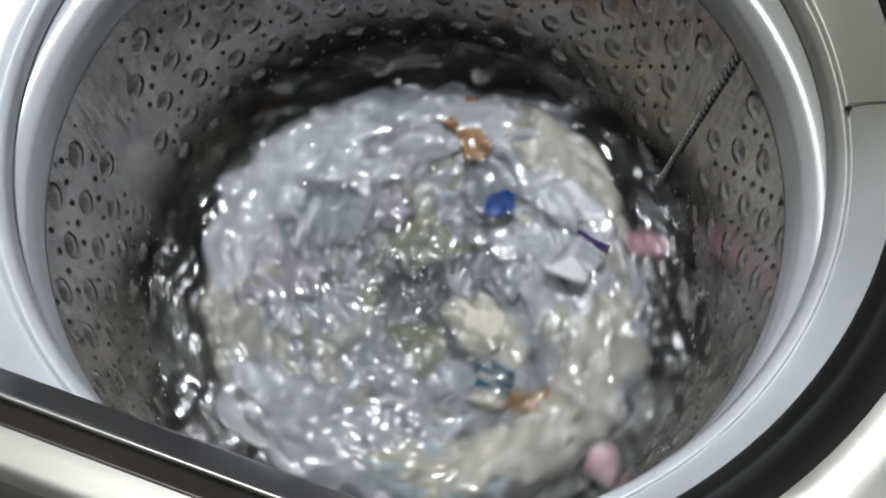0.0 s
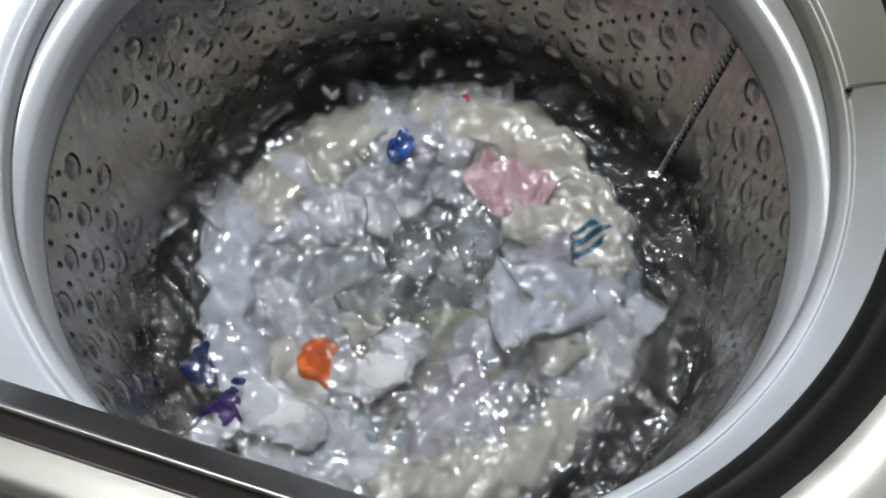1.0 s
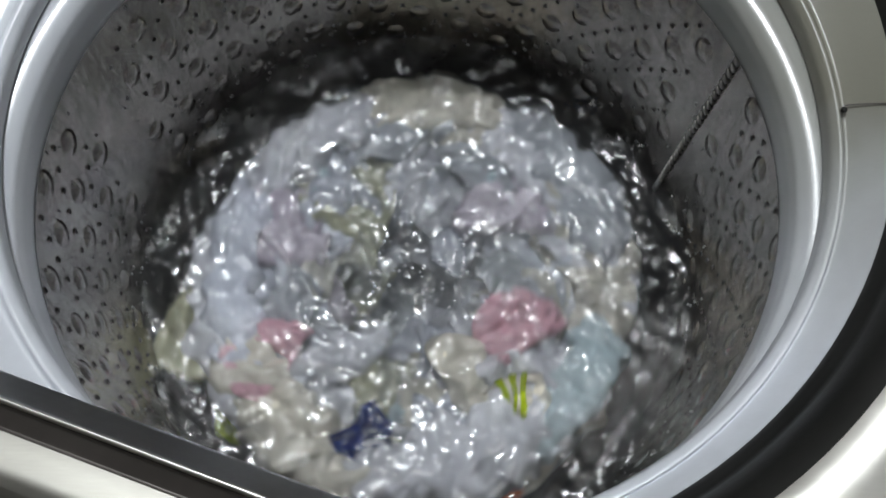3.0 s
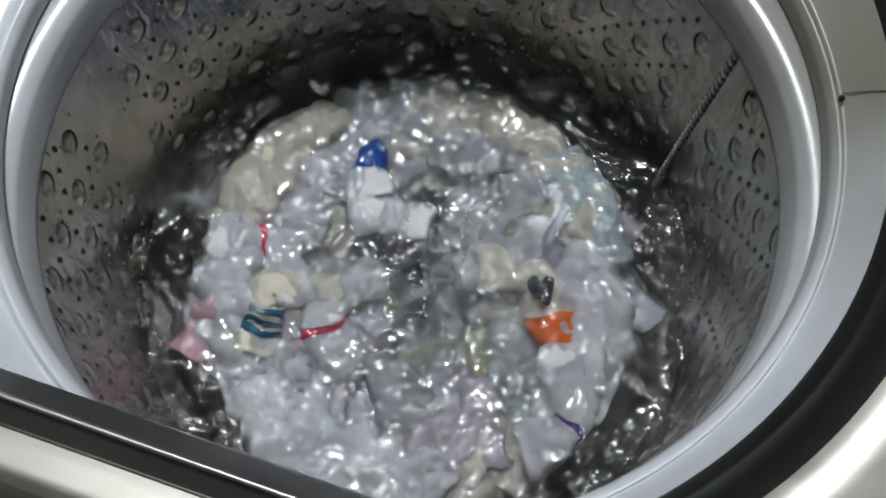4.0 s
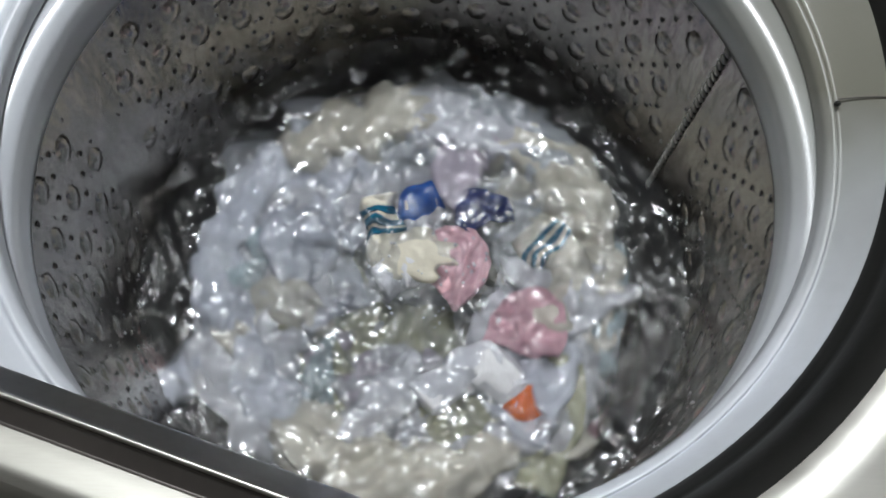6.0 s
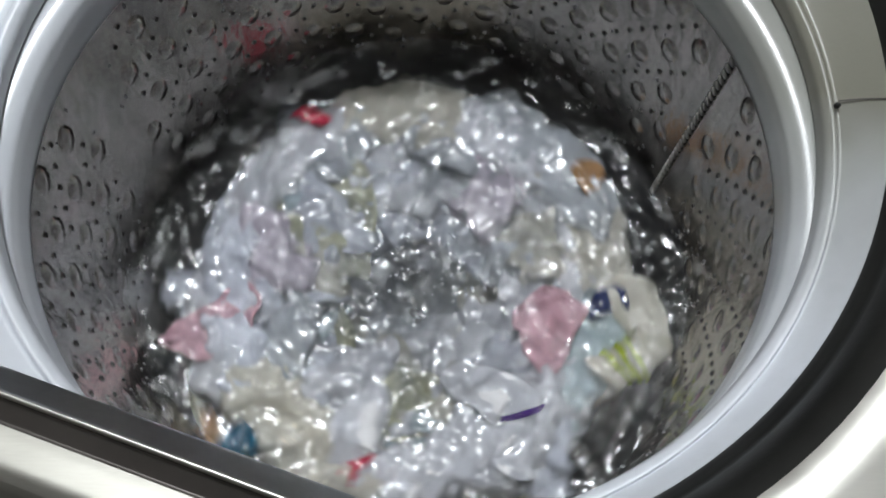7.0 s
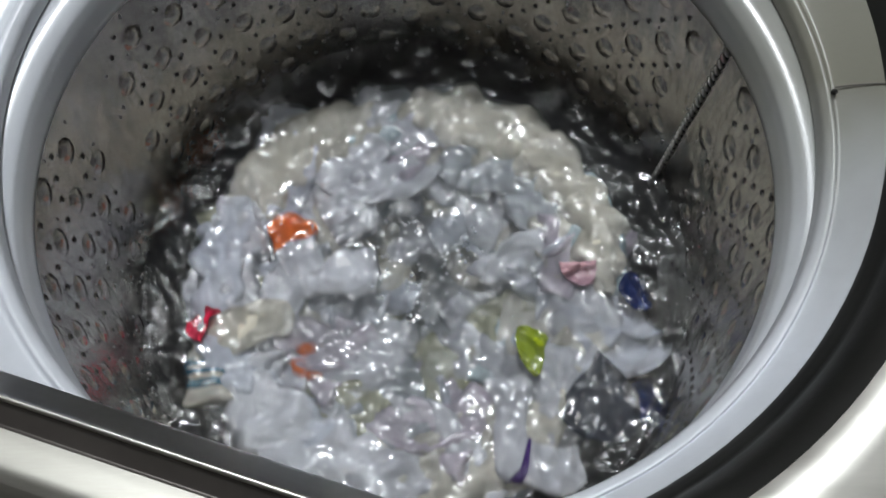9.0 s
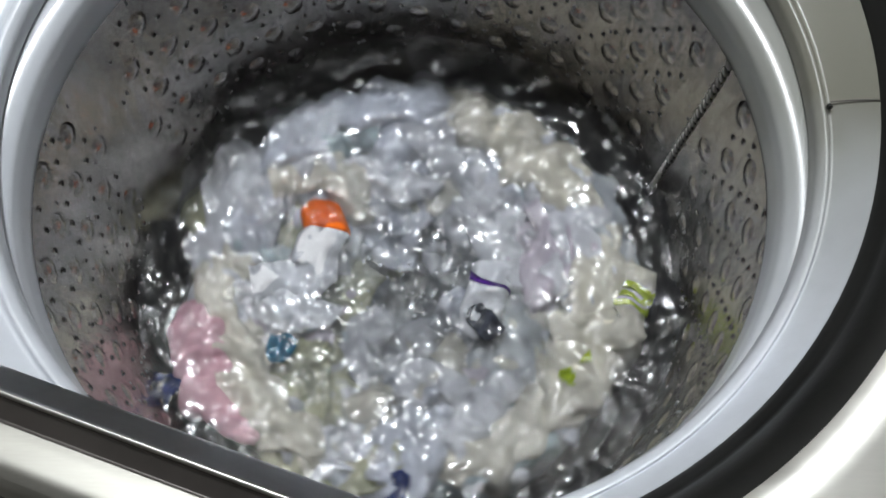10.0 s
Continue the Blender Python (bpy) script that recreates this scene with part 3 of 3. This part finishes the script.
# socks and cloths with coloured parts, along their own ways: seconds, x, y
def tracked(kind, dye, base, rows):
    rng = random.Random(len(moving) * 7 + 3)
    seed = rng.randint(1, 40)
    body_mat = WHITES[base]
    shade = ("white", "cream", "grey", "bluish white")[base]
    if kind == "toe":
        ob = mesh_object("sock", sock_tube(0.15, 1.0, seed, 0.1), body_mat)
        part("toe", sock_tube(0.0, 0.25, seed, 0.1, 0.0006), DYED[dye], ob, "%s toe" % dye)
        tagged(ob, "wet %s sock with a bright %s toe in the wash" % (shade, dye), "sock", "clothes in the wash")
    elif kind == "stripes":
        ob = mesh_object("sock", sock_tube(0.0, 1.0, seed, 0.78), body_mat)
        for s in (0.68, 0.76, 0.84):
            part("stripe", sock_tube(s, s + 0.045, seed, 0.78, 0.0012), DYED[dye], ob, "%s stripe" % dye)
        tagged(ob, "wet %s sock with three %s stripes in the wash" % (shade, dye), "sock", "clothes in the wash")
    elif kind == "line":
        ob = mesh_object("sock", sock_tube(0.0, 1.0, seed, 0.6), body_mat)
        part("stripe", sock_tube(0.58, 0.625, seed, 0.6, 0.0012), DYED[dye], ob, "thin %s line" % dye)
        tagged(ob, "wet %s sock with one thin %s line in the wash" % (shade, dye), "sock", "clothes in the wash")
    elif kind == "tag":
        ob = mesh_object("vest", fold_cloth(0.14, 0.1, seed), body_mat)
        ob.modifiers.new("thick", "SOLIDIFY").thickness = 0.002
        part("label", box(0.02, 0.026, 0.0015, 0.0004, pose(0, 0, 0.017)), WHITES[0], ob, "white sewn-in label")
        part("print", revolve([(0.0034, 0.0182), (0.0036, 0.0187), (0.0058, 0.0187), (0.006, 0.0182)], steps=20), DYED["charcoal"], ob, "small dark printed ring")
        tagged(ob, "wet white vest with a printed label in the wash", "vest", "clothes in the wash")
    elif kind == "towel":
        ob = mesh_object("towel", arc_cloth(seed, 0.122, 0.172, 0.85, True), DYED[dye])
        ob.modifiers.new("thick", "SOLIDIFY").thickness = 0.0022
        tagged(ob, "long wet %s cotton towel swept along the rim of the load" % dye, "laundry", "clothes in the wash")
    else:
        w, h = {"cloth": (0.078, 0.06), "rag": (0.05, 0.045), "scrap": (0.034, 0.026)}[kind]
        ob = mesh_object("cloth", fold_cloth(w, h, seed, folds=1), DYED[dye])
        part("hem", fold_cloth(w, h, seed, folds=1, hem=True), DYED[dye], ob)
        ob.modifiers.new("thick", "SOLIDIFY").thickness = 0.0022
        tagged(ob, "crumpled wet %s cotton cloth in the wash" % dye, "laundry", "clothes in the wash")
    ts, xs, ys = zip(*rows)
    t0, t1 = ts[0], ts[-1]
    mid = len(ts) // 2
    heading = math.degrees(math.atan2(ys[mid], xs[mid])) + 180 + rng.uniform(-65, 65) + (0 if kind == "toe" else 180) - math.degrees(swirl(ts[mid]) - swirl(t0))
    up, low = LEVEL - (0.015 if kind in ("toe", "stripes", "line") else 0.021 if kind == "towel" else 0.01 if kind == "scrap" else 0.014), LEVEL - 0.085
    out = []
    grid = sorted({round(0.5 * k, 2) for k in range(21)} | {round(0.1 * k, 2) for k in range(101) if t0 - 0.45 < 0.1 * k < t1 + 0.45})
    for t in grid:
        c = min(max(t, t0), t1)
        x, y = float(np.interp(c, ts, xs)), float(np.interp(c, ts, ys))
        a, r = math.atan2(y, x), math.hypot(x, y)
        away = max(t0 - t, t - t1, 0)
        k = min(1, away / 0.3)
        k = k * k * (3 - 2 * k)
        a += (swirl(t) - swirl(c)) * (0.9 if away else 0)
        r += (0.11 - r) * min(1, max(0, away - 0.25) / 0.5)
        turn = math.degrees(a) if kind == "towel" else heading + math.degrees(swirl(t) - swirl(t0))
        out.append((t, pose(r * math.cos(a), r * math.sin(a), up + (low - up) * k, 0, 0, turn)))
    moving.append((ob, out))


tracked("toe", "orange", 0, [(0.3, -0.176, -0.004), (0.5, -0.135, -0.043), (0.7, -0.110, -0.054), (1, -0.087, -0.066), (1.3, -0.052, -0.056), (1.5, -0.027, -0.064), (1.7, -0.023, -0.062)])
tracked("toe", "orange", 0, [(2.1, -0.056, -0.095), (2.3, -0.034, -0.086), (2.4, -0.024, -0.075)])
tracked("toe", "orange", 1, [(3.2, 0.121, -0.123), (3.45, 0.144, -0.074), (3.7, 0.139, -0.040), (3.8, 0.136, -0.060), (4, 0.107, -0.052), (4.1, 0.095, -0.061)])
tracked("toe", "orange", 0, [(8.2, 0.103, 0.142), (8.3, 0.081, 0.156), (8.5, 0.014, 0.134), (8.7, -0.045, 0.109), (8.8, -0.070, 0.086), (9, -0.106, 0.043), (9.2, -0.096, -0.000), (9.4, -0.077, -0.036), (9.5, -0.064, -0.046)])
tracked("toe", "orange", 0, [(8.2, -0.145, 0.066), (8.3, -0.137, 0.037), (8.5, -0.138, -0.013), (8.7, -0.121, -0.052), (8.9, -0.091, -0.061)])
tracked("toe", "orange", 0, [(9.3, -0.169, 0.050), (9.5, -0.136, 0.049), (9.7, -0.107, 0.060), (9.8, -0.096, 0.064), (10, -0.073, 0.047)])
tracked("toe", "orange", 0, [(5.4, 0.032, -0.163), (5.6, 0.054, -0.160), (5.7, 0.069, -0.147), (5.9, 0.084, -0.123), (6.2, 0.104, -0.072), (6.5, 0.082, -0.035)])
tracked("cloth", "tan", 1, [(0, 0.030, 0.133), (0.2, 0.015, 0.117), (0.4, 0.001, 0.086)])
tracked("cloth", "tan", 1, [(1.3, 0.038, 0.166), (1.5, 0.023, 0.138), (1.7, 0.037, 0.091)])
tracked("cloth", "tan", 1, [(7.2, -0.163, -0.037), (7.4, -0.158, 0.012), (7.5, -0.144, 0.021), (7.7, -0.128, 0.042), (8, -0.087, 0.067)])
tracked("rag", "navy", 0, [(4.3, -0.003, 0.172), (4.4, 0.022, 0.154), (4.5, 0.050, 0.137), (4.7, 0.084, 0.100), (4.8, 0.102, 0.085), (5, 0.115, 0.051), (5.2, 0.120, 0.019), (5.4, 0.114, -0.026), (5.5, 0.110, -0.039), (5.8, 0.088, 0.045), (6.1, 0.042, 0.056)])
tracked("rag", "navy", 0, [(0.4, -0.176, 0.001), (0.5, -0.172, -0.021), (0.6, -0.173, -0.035), (0.8, -0.163, -0.063), (1, -0.159, -0.075), (1.2, -0.148, -0.085), (1.5, -0.092, -0.073)])
tracked("rag", "navy", 0, [(2.1, -0.075, -0.159), (2.2, -0.089, -0.152), (2.3, -0.112, -0.136), (2.4, -0.126, -0.123), (2.5, -0.138, -0.098), (2.6, -0.150, -0.080), (2.7, -0.138, -0.054), (3, -0.037, -0.121), (3.3, 0.022, -0.086)])
tracked("rag", "navy", 0, [(9.7, -0.163, -0.142), (9.9, -0.183, -0.122), (10, -0.189, -0.110)])
tracked("cloth", "charcoal", 0, [(8.6, 0.083, -0.155), (8.8, 0.105, -0.137), (8.9, 0.131, -0.117), (9, 0.130, -0.096), (9.1, 0.117, -0.085), (9.2, 0.114, -0.067), (9.3, 0.093, -0.050)])
tracked("line", "purple", 0, [(8.7, 0.042, -0.168), (8.8, 0.047, -0.160), (9, 0.078, -0.144), (9.1, 0.070, -0.114), (9.2, 0.075, -0.095), (9.4, 0.074, -0.070), (9.5, 0.077, -0.053), (9.7, 0.073, -0.030), (9.8, 0.061, -0.023), (10, 0.063, -0.009)])
tracked("line", "purple", 0, [(-0.1, 0.143, 0.043), (0, 0.134, 0.033), (0.1, 0.127, 0.017), (0.3, 0.108, -0.010), (0.4, 0.094, -0.015)])
tracked("cloth", "pink", 0, [(6.3, -0.155, -0.074), (6.55, -0.143, -0.095), (6.8, -0.158, -0.078), (7, -0.156, -0.039), (7.2, -0.137, 0.004), (7.4, -0.117, 0.051), (7.5, -0.101, 0.058), (7.6, -0.099, 0.067), (7.8, -0.060, 0.081), (8, -0.026, 0.068), (8.2, 0.011, 0.047)])
tracked("cloth", "pink", 0, [(6.3, 0.168, -0.037), (6.55, 0.157, -0.011), (6.8, 0.138, -0.028), (7, 0.114, -0.046), (7.2, 0.084, -0.060), (7.4, 0.065, -0.074), (7.5, 0.053, -0.072), (7.8, 0.018, -0.079), (8, 0.010, -0.080)])
tracked("towel", "pink", 0, [(9.6, -0.094, -0.125), (9.7, -0.107, -0.114), (9.8, -0.146, -0.100), (10, -0.152, -0.088)])
tracked("cloth", "pink", 0, [(4.5, -0.060, 0.105), (4.9, 0.004, 0.087), (5, 0.017, 0.075), (5.2, 0.021, 0.039), (5.5, 0.030, 0.010), (5.7, 0.026, -0.013), (6, 0.025, 0.002), (6.3, 0.016, 0.007)])
tracked("cloth", "pink", 0, [(4.4, 0.116, 0.119), (4.5, 0.133, 0.093), (4.8, 0.163, -0.001), (5, 0.156, -0.036), (5.2, 0.125, -0.076), (5.5, 0.076, -0.108), (5.7, 0.056, -0.106), (6, 0.087, -0.052), (6.3, 0.070, -0.017)])
tracked("cloth", "pink", 0, [(1.5, 0.153, -0.001), (1.7, 0.149, -0.039), (2, 0.134, -0.099), (2.3, 0.088, -0.124), (2.5, 0.055, -0.140), (2.8, 0.073, -0.105), (3.1, 0.089, -0.013)])
tracked("cloth", "pink", 0, [(1.9, -0.124, -0.125), (2, -0.134, -0.115), (2.1, -0.150, -0.092), (2.3, -0.166, -0.058), (2.5, -0.171, -0.005), (2.7, -0.145, 0.048), (3, -0.108, -0.072), (3.3, -0.039, -0.083)])
tracked("cloth", "pink", 0, [(0.4, 0.111, 0.077), (0.5, 0.106, 0.064), (0.8, 0.080, 0.075), (1, 0.073, 0.085), (1.3, 0.046, 0.071)])
tracked("stripes", "green", 1, [(1.5, 0.120, -0.072), (1.7, 0.132, -0.091), (2, 0.099, -0.136), (2.2, 0.053, -0.153), (2.5, -0.012, -0.156), (2.7, -0.033, -0.142), (3, 0.077, -0.097), (3.3, 0.082, -0.030)])
tracked("stripes", "green", 1, [(7.3, -0.137, -0.111), (7.5, -0.149, -0.093), (7.6, -0.157, -0.080), (7.8, -0.166, -0.043), (8, -0.143, -0.012), (8.2, -0.103, 0.003), (8.4, -0.066, 0.028), (8.5, -0.053, 0.041)])
tracked("stripes", "green", 1, [(9.6, 0.173, 0.016), (9.8, 0.176, -0.011), (10, 0.175, -0.020)])
tracked("stripes", "green", 1, [(8.4, 0.048, -0.154), (8.5, 0.019, -0.145), (8.7, 0.003, -0.133)])
tracked("stripes", "green", 1, [(6.4, 0.168, 0.035), (6.65, 0.163, 0.055), (6.9, 0.173, -0.034), (7, 0.163, -0.066), (7.2, 0.128, -0.121), (7.5, 0.096, -0.148)])
tracked("stripes", "teal", 1, [(7.9, -0.110, 0.137), (8, -0.119, 0.129), (8.2, -0.123, 0.092), (8.3, -0.105, 0.057), (8.5, -0.105, 0.015), (8.7, -0.086, 0.008), (8.8, -0.079, 0.013)])
tracked("stripes", "teal", 1, [(8.8, -0.172, -0.038), (8.9, -0.165, -0.062), (9, -0.158, -0.078), (9.1, -0.147, -0.093), (9.3, -0.085, -0.093)])
tracked("stripes", "teal", 1, [(4.7, -0.119, 0.068), (4.9, -0.097, 0.063), (5, -0.076, 0.067), (5.2, -0.048, 0.067), (5.3, -0.031, 0.068), (5.5, -0.010, 0.070), (5.7, -0.003, 0.060), (6, -0.029, 0.042), (6.3, -0.028, 0.023)])
tracked("stripes", "teal", 1, [(3.2, -0.167, 0.039), (3.45, -0.171, -0.015), (3.7, -0.148, -0.043), (3.8, -0.146, -0.037), (4, -0.123, -0.043), (4.1, -0.107, -0.027), (4.3, -0.094, -0.017)])
tracked("stripes", "teal", 1, [(0.8, 0.130, 0.060), (1, 0.133, 0.031), (1.2, 0.123, 0.016), (1.4, 0.106, 0.003)])
tracked("stripes", "teal", 1, [(5.4, 0.144, 0.012), (5.5, 0.145, -0.011), (5.7, 0.125, -0.038), (6, 0.108, 0.028), (6.3, 0.067, 0.041)])
tracked("line", "red", 0, [(3.2, -0.137, 0.040), (3.45, -0.123, -0.004), (3.7, -0.107, -0.025), (3.8, -0.096, -0.036), (4, -0.072, -0.045), (4.2, -0.043, -0.052), (4.4, -0.026, -0.071), (4.5, -0.018, -0.076), (4.6, -0.022, -0.082)])
tracked("line", "red", 0, [(3.3, -0.138, 0.103), (3.55, -0.143, 0.057), (3.8, -0.134, 0.030), (4, -0.124, 0.024), (4.2, -0.091, 0.010), (4.5, -0.054, 0.009)])
tracked("line", "red", 0, [(0.3, 0.123, 0.124), (0.4, 0.108, 0.134), (0.5, 0.098, 0.145), (0.7, 0.077, 0.158), (1, 0.038, 0.160), (1.2, 0.009, 0.150)])
tracked("line", "purple", 0, [(6.3, 0.102, -0.138), (6.55, 0.121, -0.122), (6.8, 0.093, -0.122), (7, 0.081, -0.110), (7.2, 0.032, -0.109), (7.4, 0.012, -0.103), (7.5, 0.005, -0.100)])
tracked("line", "purple", 0, [(0.8, -0.147, -0.097), (1, -0.143, -0.102), (1.2, -0.136, -0.112), (1.5, -0.091, -0.123)])
tracked("toe", "blue", 0, [(3.3, 0.009, 0.172), (3.55, -0.032, 0.150), (3.8, -0.049, 0.128), (4, -0.039, 0.104), (4.2, -0.034, 0.065)])
tracked("toe", "blue", 0, [(5.3, 0.111, 0.106), (5.5, 0.068, 0.089), (5.7, 0.042, 0.068), (6, 0.000, 0.068), (6.3, -0.014, 0.046)])
tracked("tag", "", 0, [(7.4, 0.010, 0.088), (7.6, 0.027, 0.085), (7.7, 0.034, 0.080), (7.8, 0.044, 0.063), (8, 0.057, 0.042), (8.2, 0.069, 0.020)])


def glimpse(kind, dye, base, t, x, y):
    """A thing that comes up for a moment at t seconds and turns with the wash while it shows."""
    rows = []
    for dt in (-0.3, -0.15, 0.0, 0.15, 0.3):
        a, r = math.atan2(y, x) + 0.9 * (swirl(t + dt) - swirl(t)), math.hypot(x, y) - 0.02 * dt
        rows.append((round(t + dt, 2), r * math.cos(a), r * math.sin(a)))
    tracked(kind, dye, base, rows)


glimpse("scrap", "blue", 0, 0.0, 0.064, 0.061)
glimpse("stripes", "teal", 1, 0.0, 0.058, -0.082)
glimpse("scrap", "tan", 1, 0.0, 0.079, -0.096)
glimpse("scrap", "pink", 0, 0.0, 0.180, 0.031)
glimpse("scrap", "pink", 0, 0.0, 0.141, -0.145)
glimpse("scrap", "purple", 0, 1.0, -0.157, -0.105)
glimpse("scrap", "navy", 0, 1.0, -0.166, -0.071)
glimpse("scrap", "blue", 0, 1.0, -0.020, 0.117)
glimpse("scrap", "charcoal", 0, 2.0, -0.128, 0.055)
glimpse("line", "purple", 0, 2.0, -0.020, -0.112)
glimpse("line", "purple", 0, 2.0, 0.099, -0.088)
glimpse("scrap", "pink", 0, 2.0, -0.159, -0.127)
glimpse("scrap", "charcoal", 0, 2.5, -0.025, 0.109)
glimpse("scrap", "charcoal", 0, 2.5, 0.092, -0.115)
glimpse("scrap", "tan", 1, 2.5, 0.088, 0.029)
glimpse("scrap", "green", 1, 2.5, -0.190, 0.029)
glimpse("line", "purple", 0, 4.0, 0.115, -0.119)
glimpse("cloth", "pink", 0, 4.0, -0.173, -0.038)
glimpse("scrap", "charcoal", 0, 4.0, 0.105, -0.016)
glimpse("scrap", "teal", 1, 5.0, -0.104, -0.108)
glimpse("scrap", "red", 0, 5.0, -0.043, -0.008)
glimpse("scrap", "blue", 0, 5.0, -0.064, 0.163)
glimpse("scrap", "green", 1, 5.0, 0.055, 0.116)
glimpse("line", "purple", 0, 5.5, -0.144, -0.110)
glimpse("scrap", "tan", 1, 5.5, 0.163, 0.043)
glimpse("scrap", "navy", 0, 7.0, 0.153, -0.025)
glimpse("scrap", "red", 0, 7.0, -0.091, 0.135)
glimpse("line", "red", 0, 7.0, -0.033, -0.148)
glimpse("scrap", "teal", 1, 7.0, -0.125, -0.139)
glimpse("scrap", "orange", 0, 7.5, 0.146, -0.064)
glimpse("scrap", "green", 1, 7.5, -0.040, -0.164)
glimpse("scrap", "navy", 0, 10.0, -0.001, -0.169)
glimpse("scrap", "green", 1, 10.0, 0.129, -0.075)
glimpse("scrap", "teal", 0, 10.0, -0.096, -0.063)
glimpse("toe", "orange", 0, 8.5, -0.075, 0.163)
glimpse("scrap", "navy", 0, 9.0, 0.176, -0.018)
glimpse("rag", "navy", 0, 9.5, 0.125, -0.158)
glimpse("scrap", "pink", 0, 8.5, 0.133, -0.056)
glimpse("scrap", "red", 0, 9.0, -0.161, -0.042)
glimpse("scrap", "pink", 0, 9.0, 0.128, 0.004)
glimpse("scrap", "tan", 1, 7.0, 0.137, 0.085)
glimpse("scrap", "green", 1, 4.5, -0.142, -0.110)
glimpse("scrap", "teal", 0, 4.5, -0.144, -0.036)
glimpse("scrap", "green", 1, 9.5, -0.159, -0.086)
glimpse("scrap", "green", 1, 9.0, 0.091, -0.062)
glimpse("scrap", "green", 1, 8.0, 0.036, -0.165)
glimpse("scrap", "pink", 0, 8.0, 0.150, -0.125)
glimpse("scrap", "charcoal", 0, 10.0, 0.060, -0.041)


def bubbles():
    """A patch of small bubbles over the middle of the whirl."""
    rng = random.Random(8)
    bm = bmesh.new()
    for k in range(70):
        r, a = 0.05 * math.sqrt(rng.random()), rng.uniform(0, 2 * math.pi)
        bmesh.ops.create_icosphere(bm, subdivisions=1, radius=rng.uniform(0.0006, 0.0017), matrix=pose(r * math.cos(a), r * math.sin(a) - 0.01, rng.uniform(-0.0015, 0.001)))
    ob = mesh_object("bubbles", bm, FOAM)
    tagged(ob, "small soap bubbles on the wash water", "bubbles", kind="stuff")
    moving.append((ob, [(t, pose(0, 0, LEVEL - 0.003, 0, 0, math.degrees(swirl(t) * 1.1))) for t in key_times()]))


bubbles()


def motions():
    walk(drum, [(row[0], pose(0, 0, 0, 0, 0, row[7])) for row in HELD])
    walk(water, [(t, pose(0, 0, LEVEL, 0, 0, math.degrees(swirl(t) * 0.35))) for t in key_times()])
    for ob, rows in moving:
        walk(ob, rows)


motions()
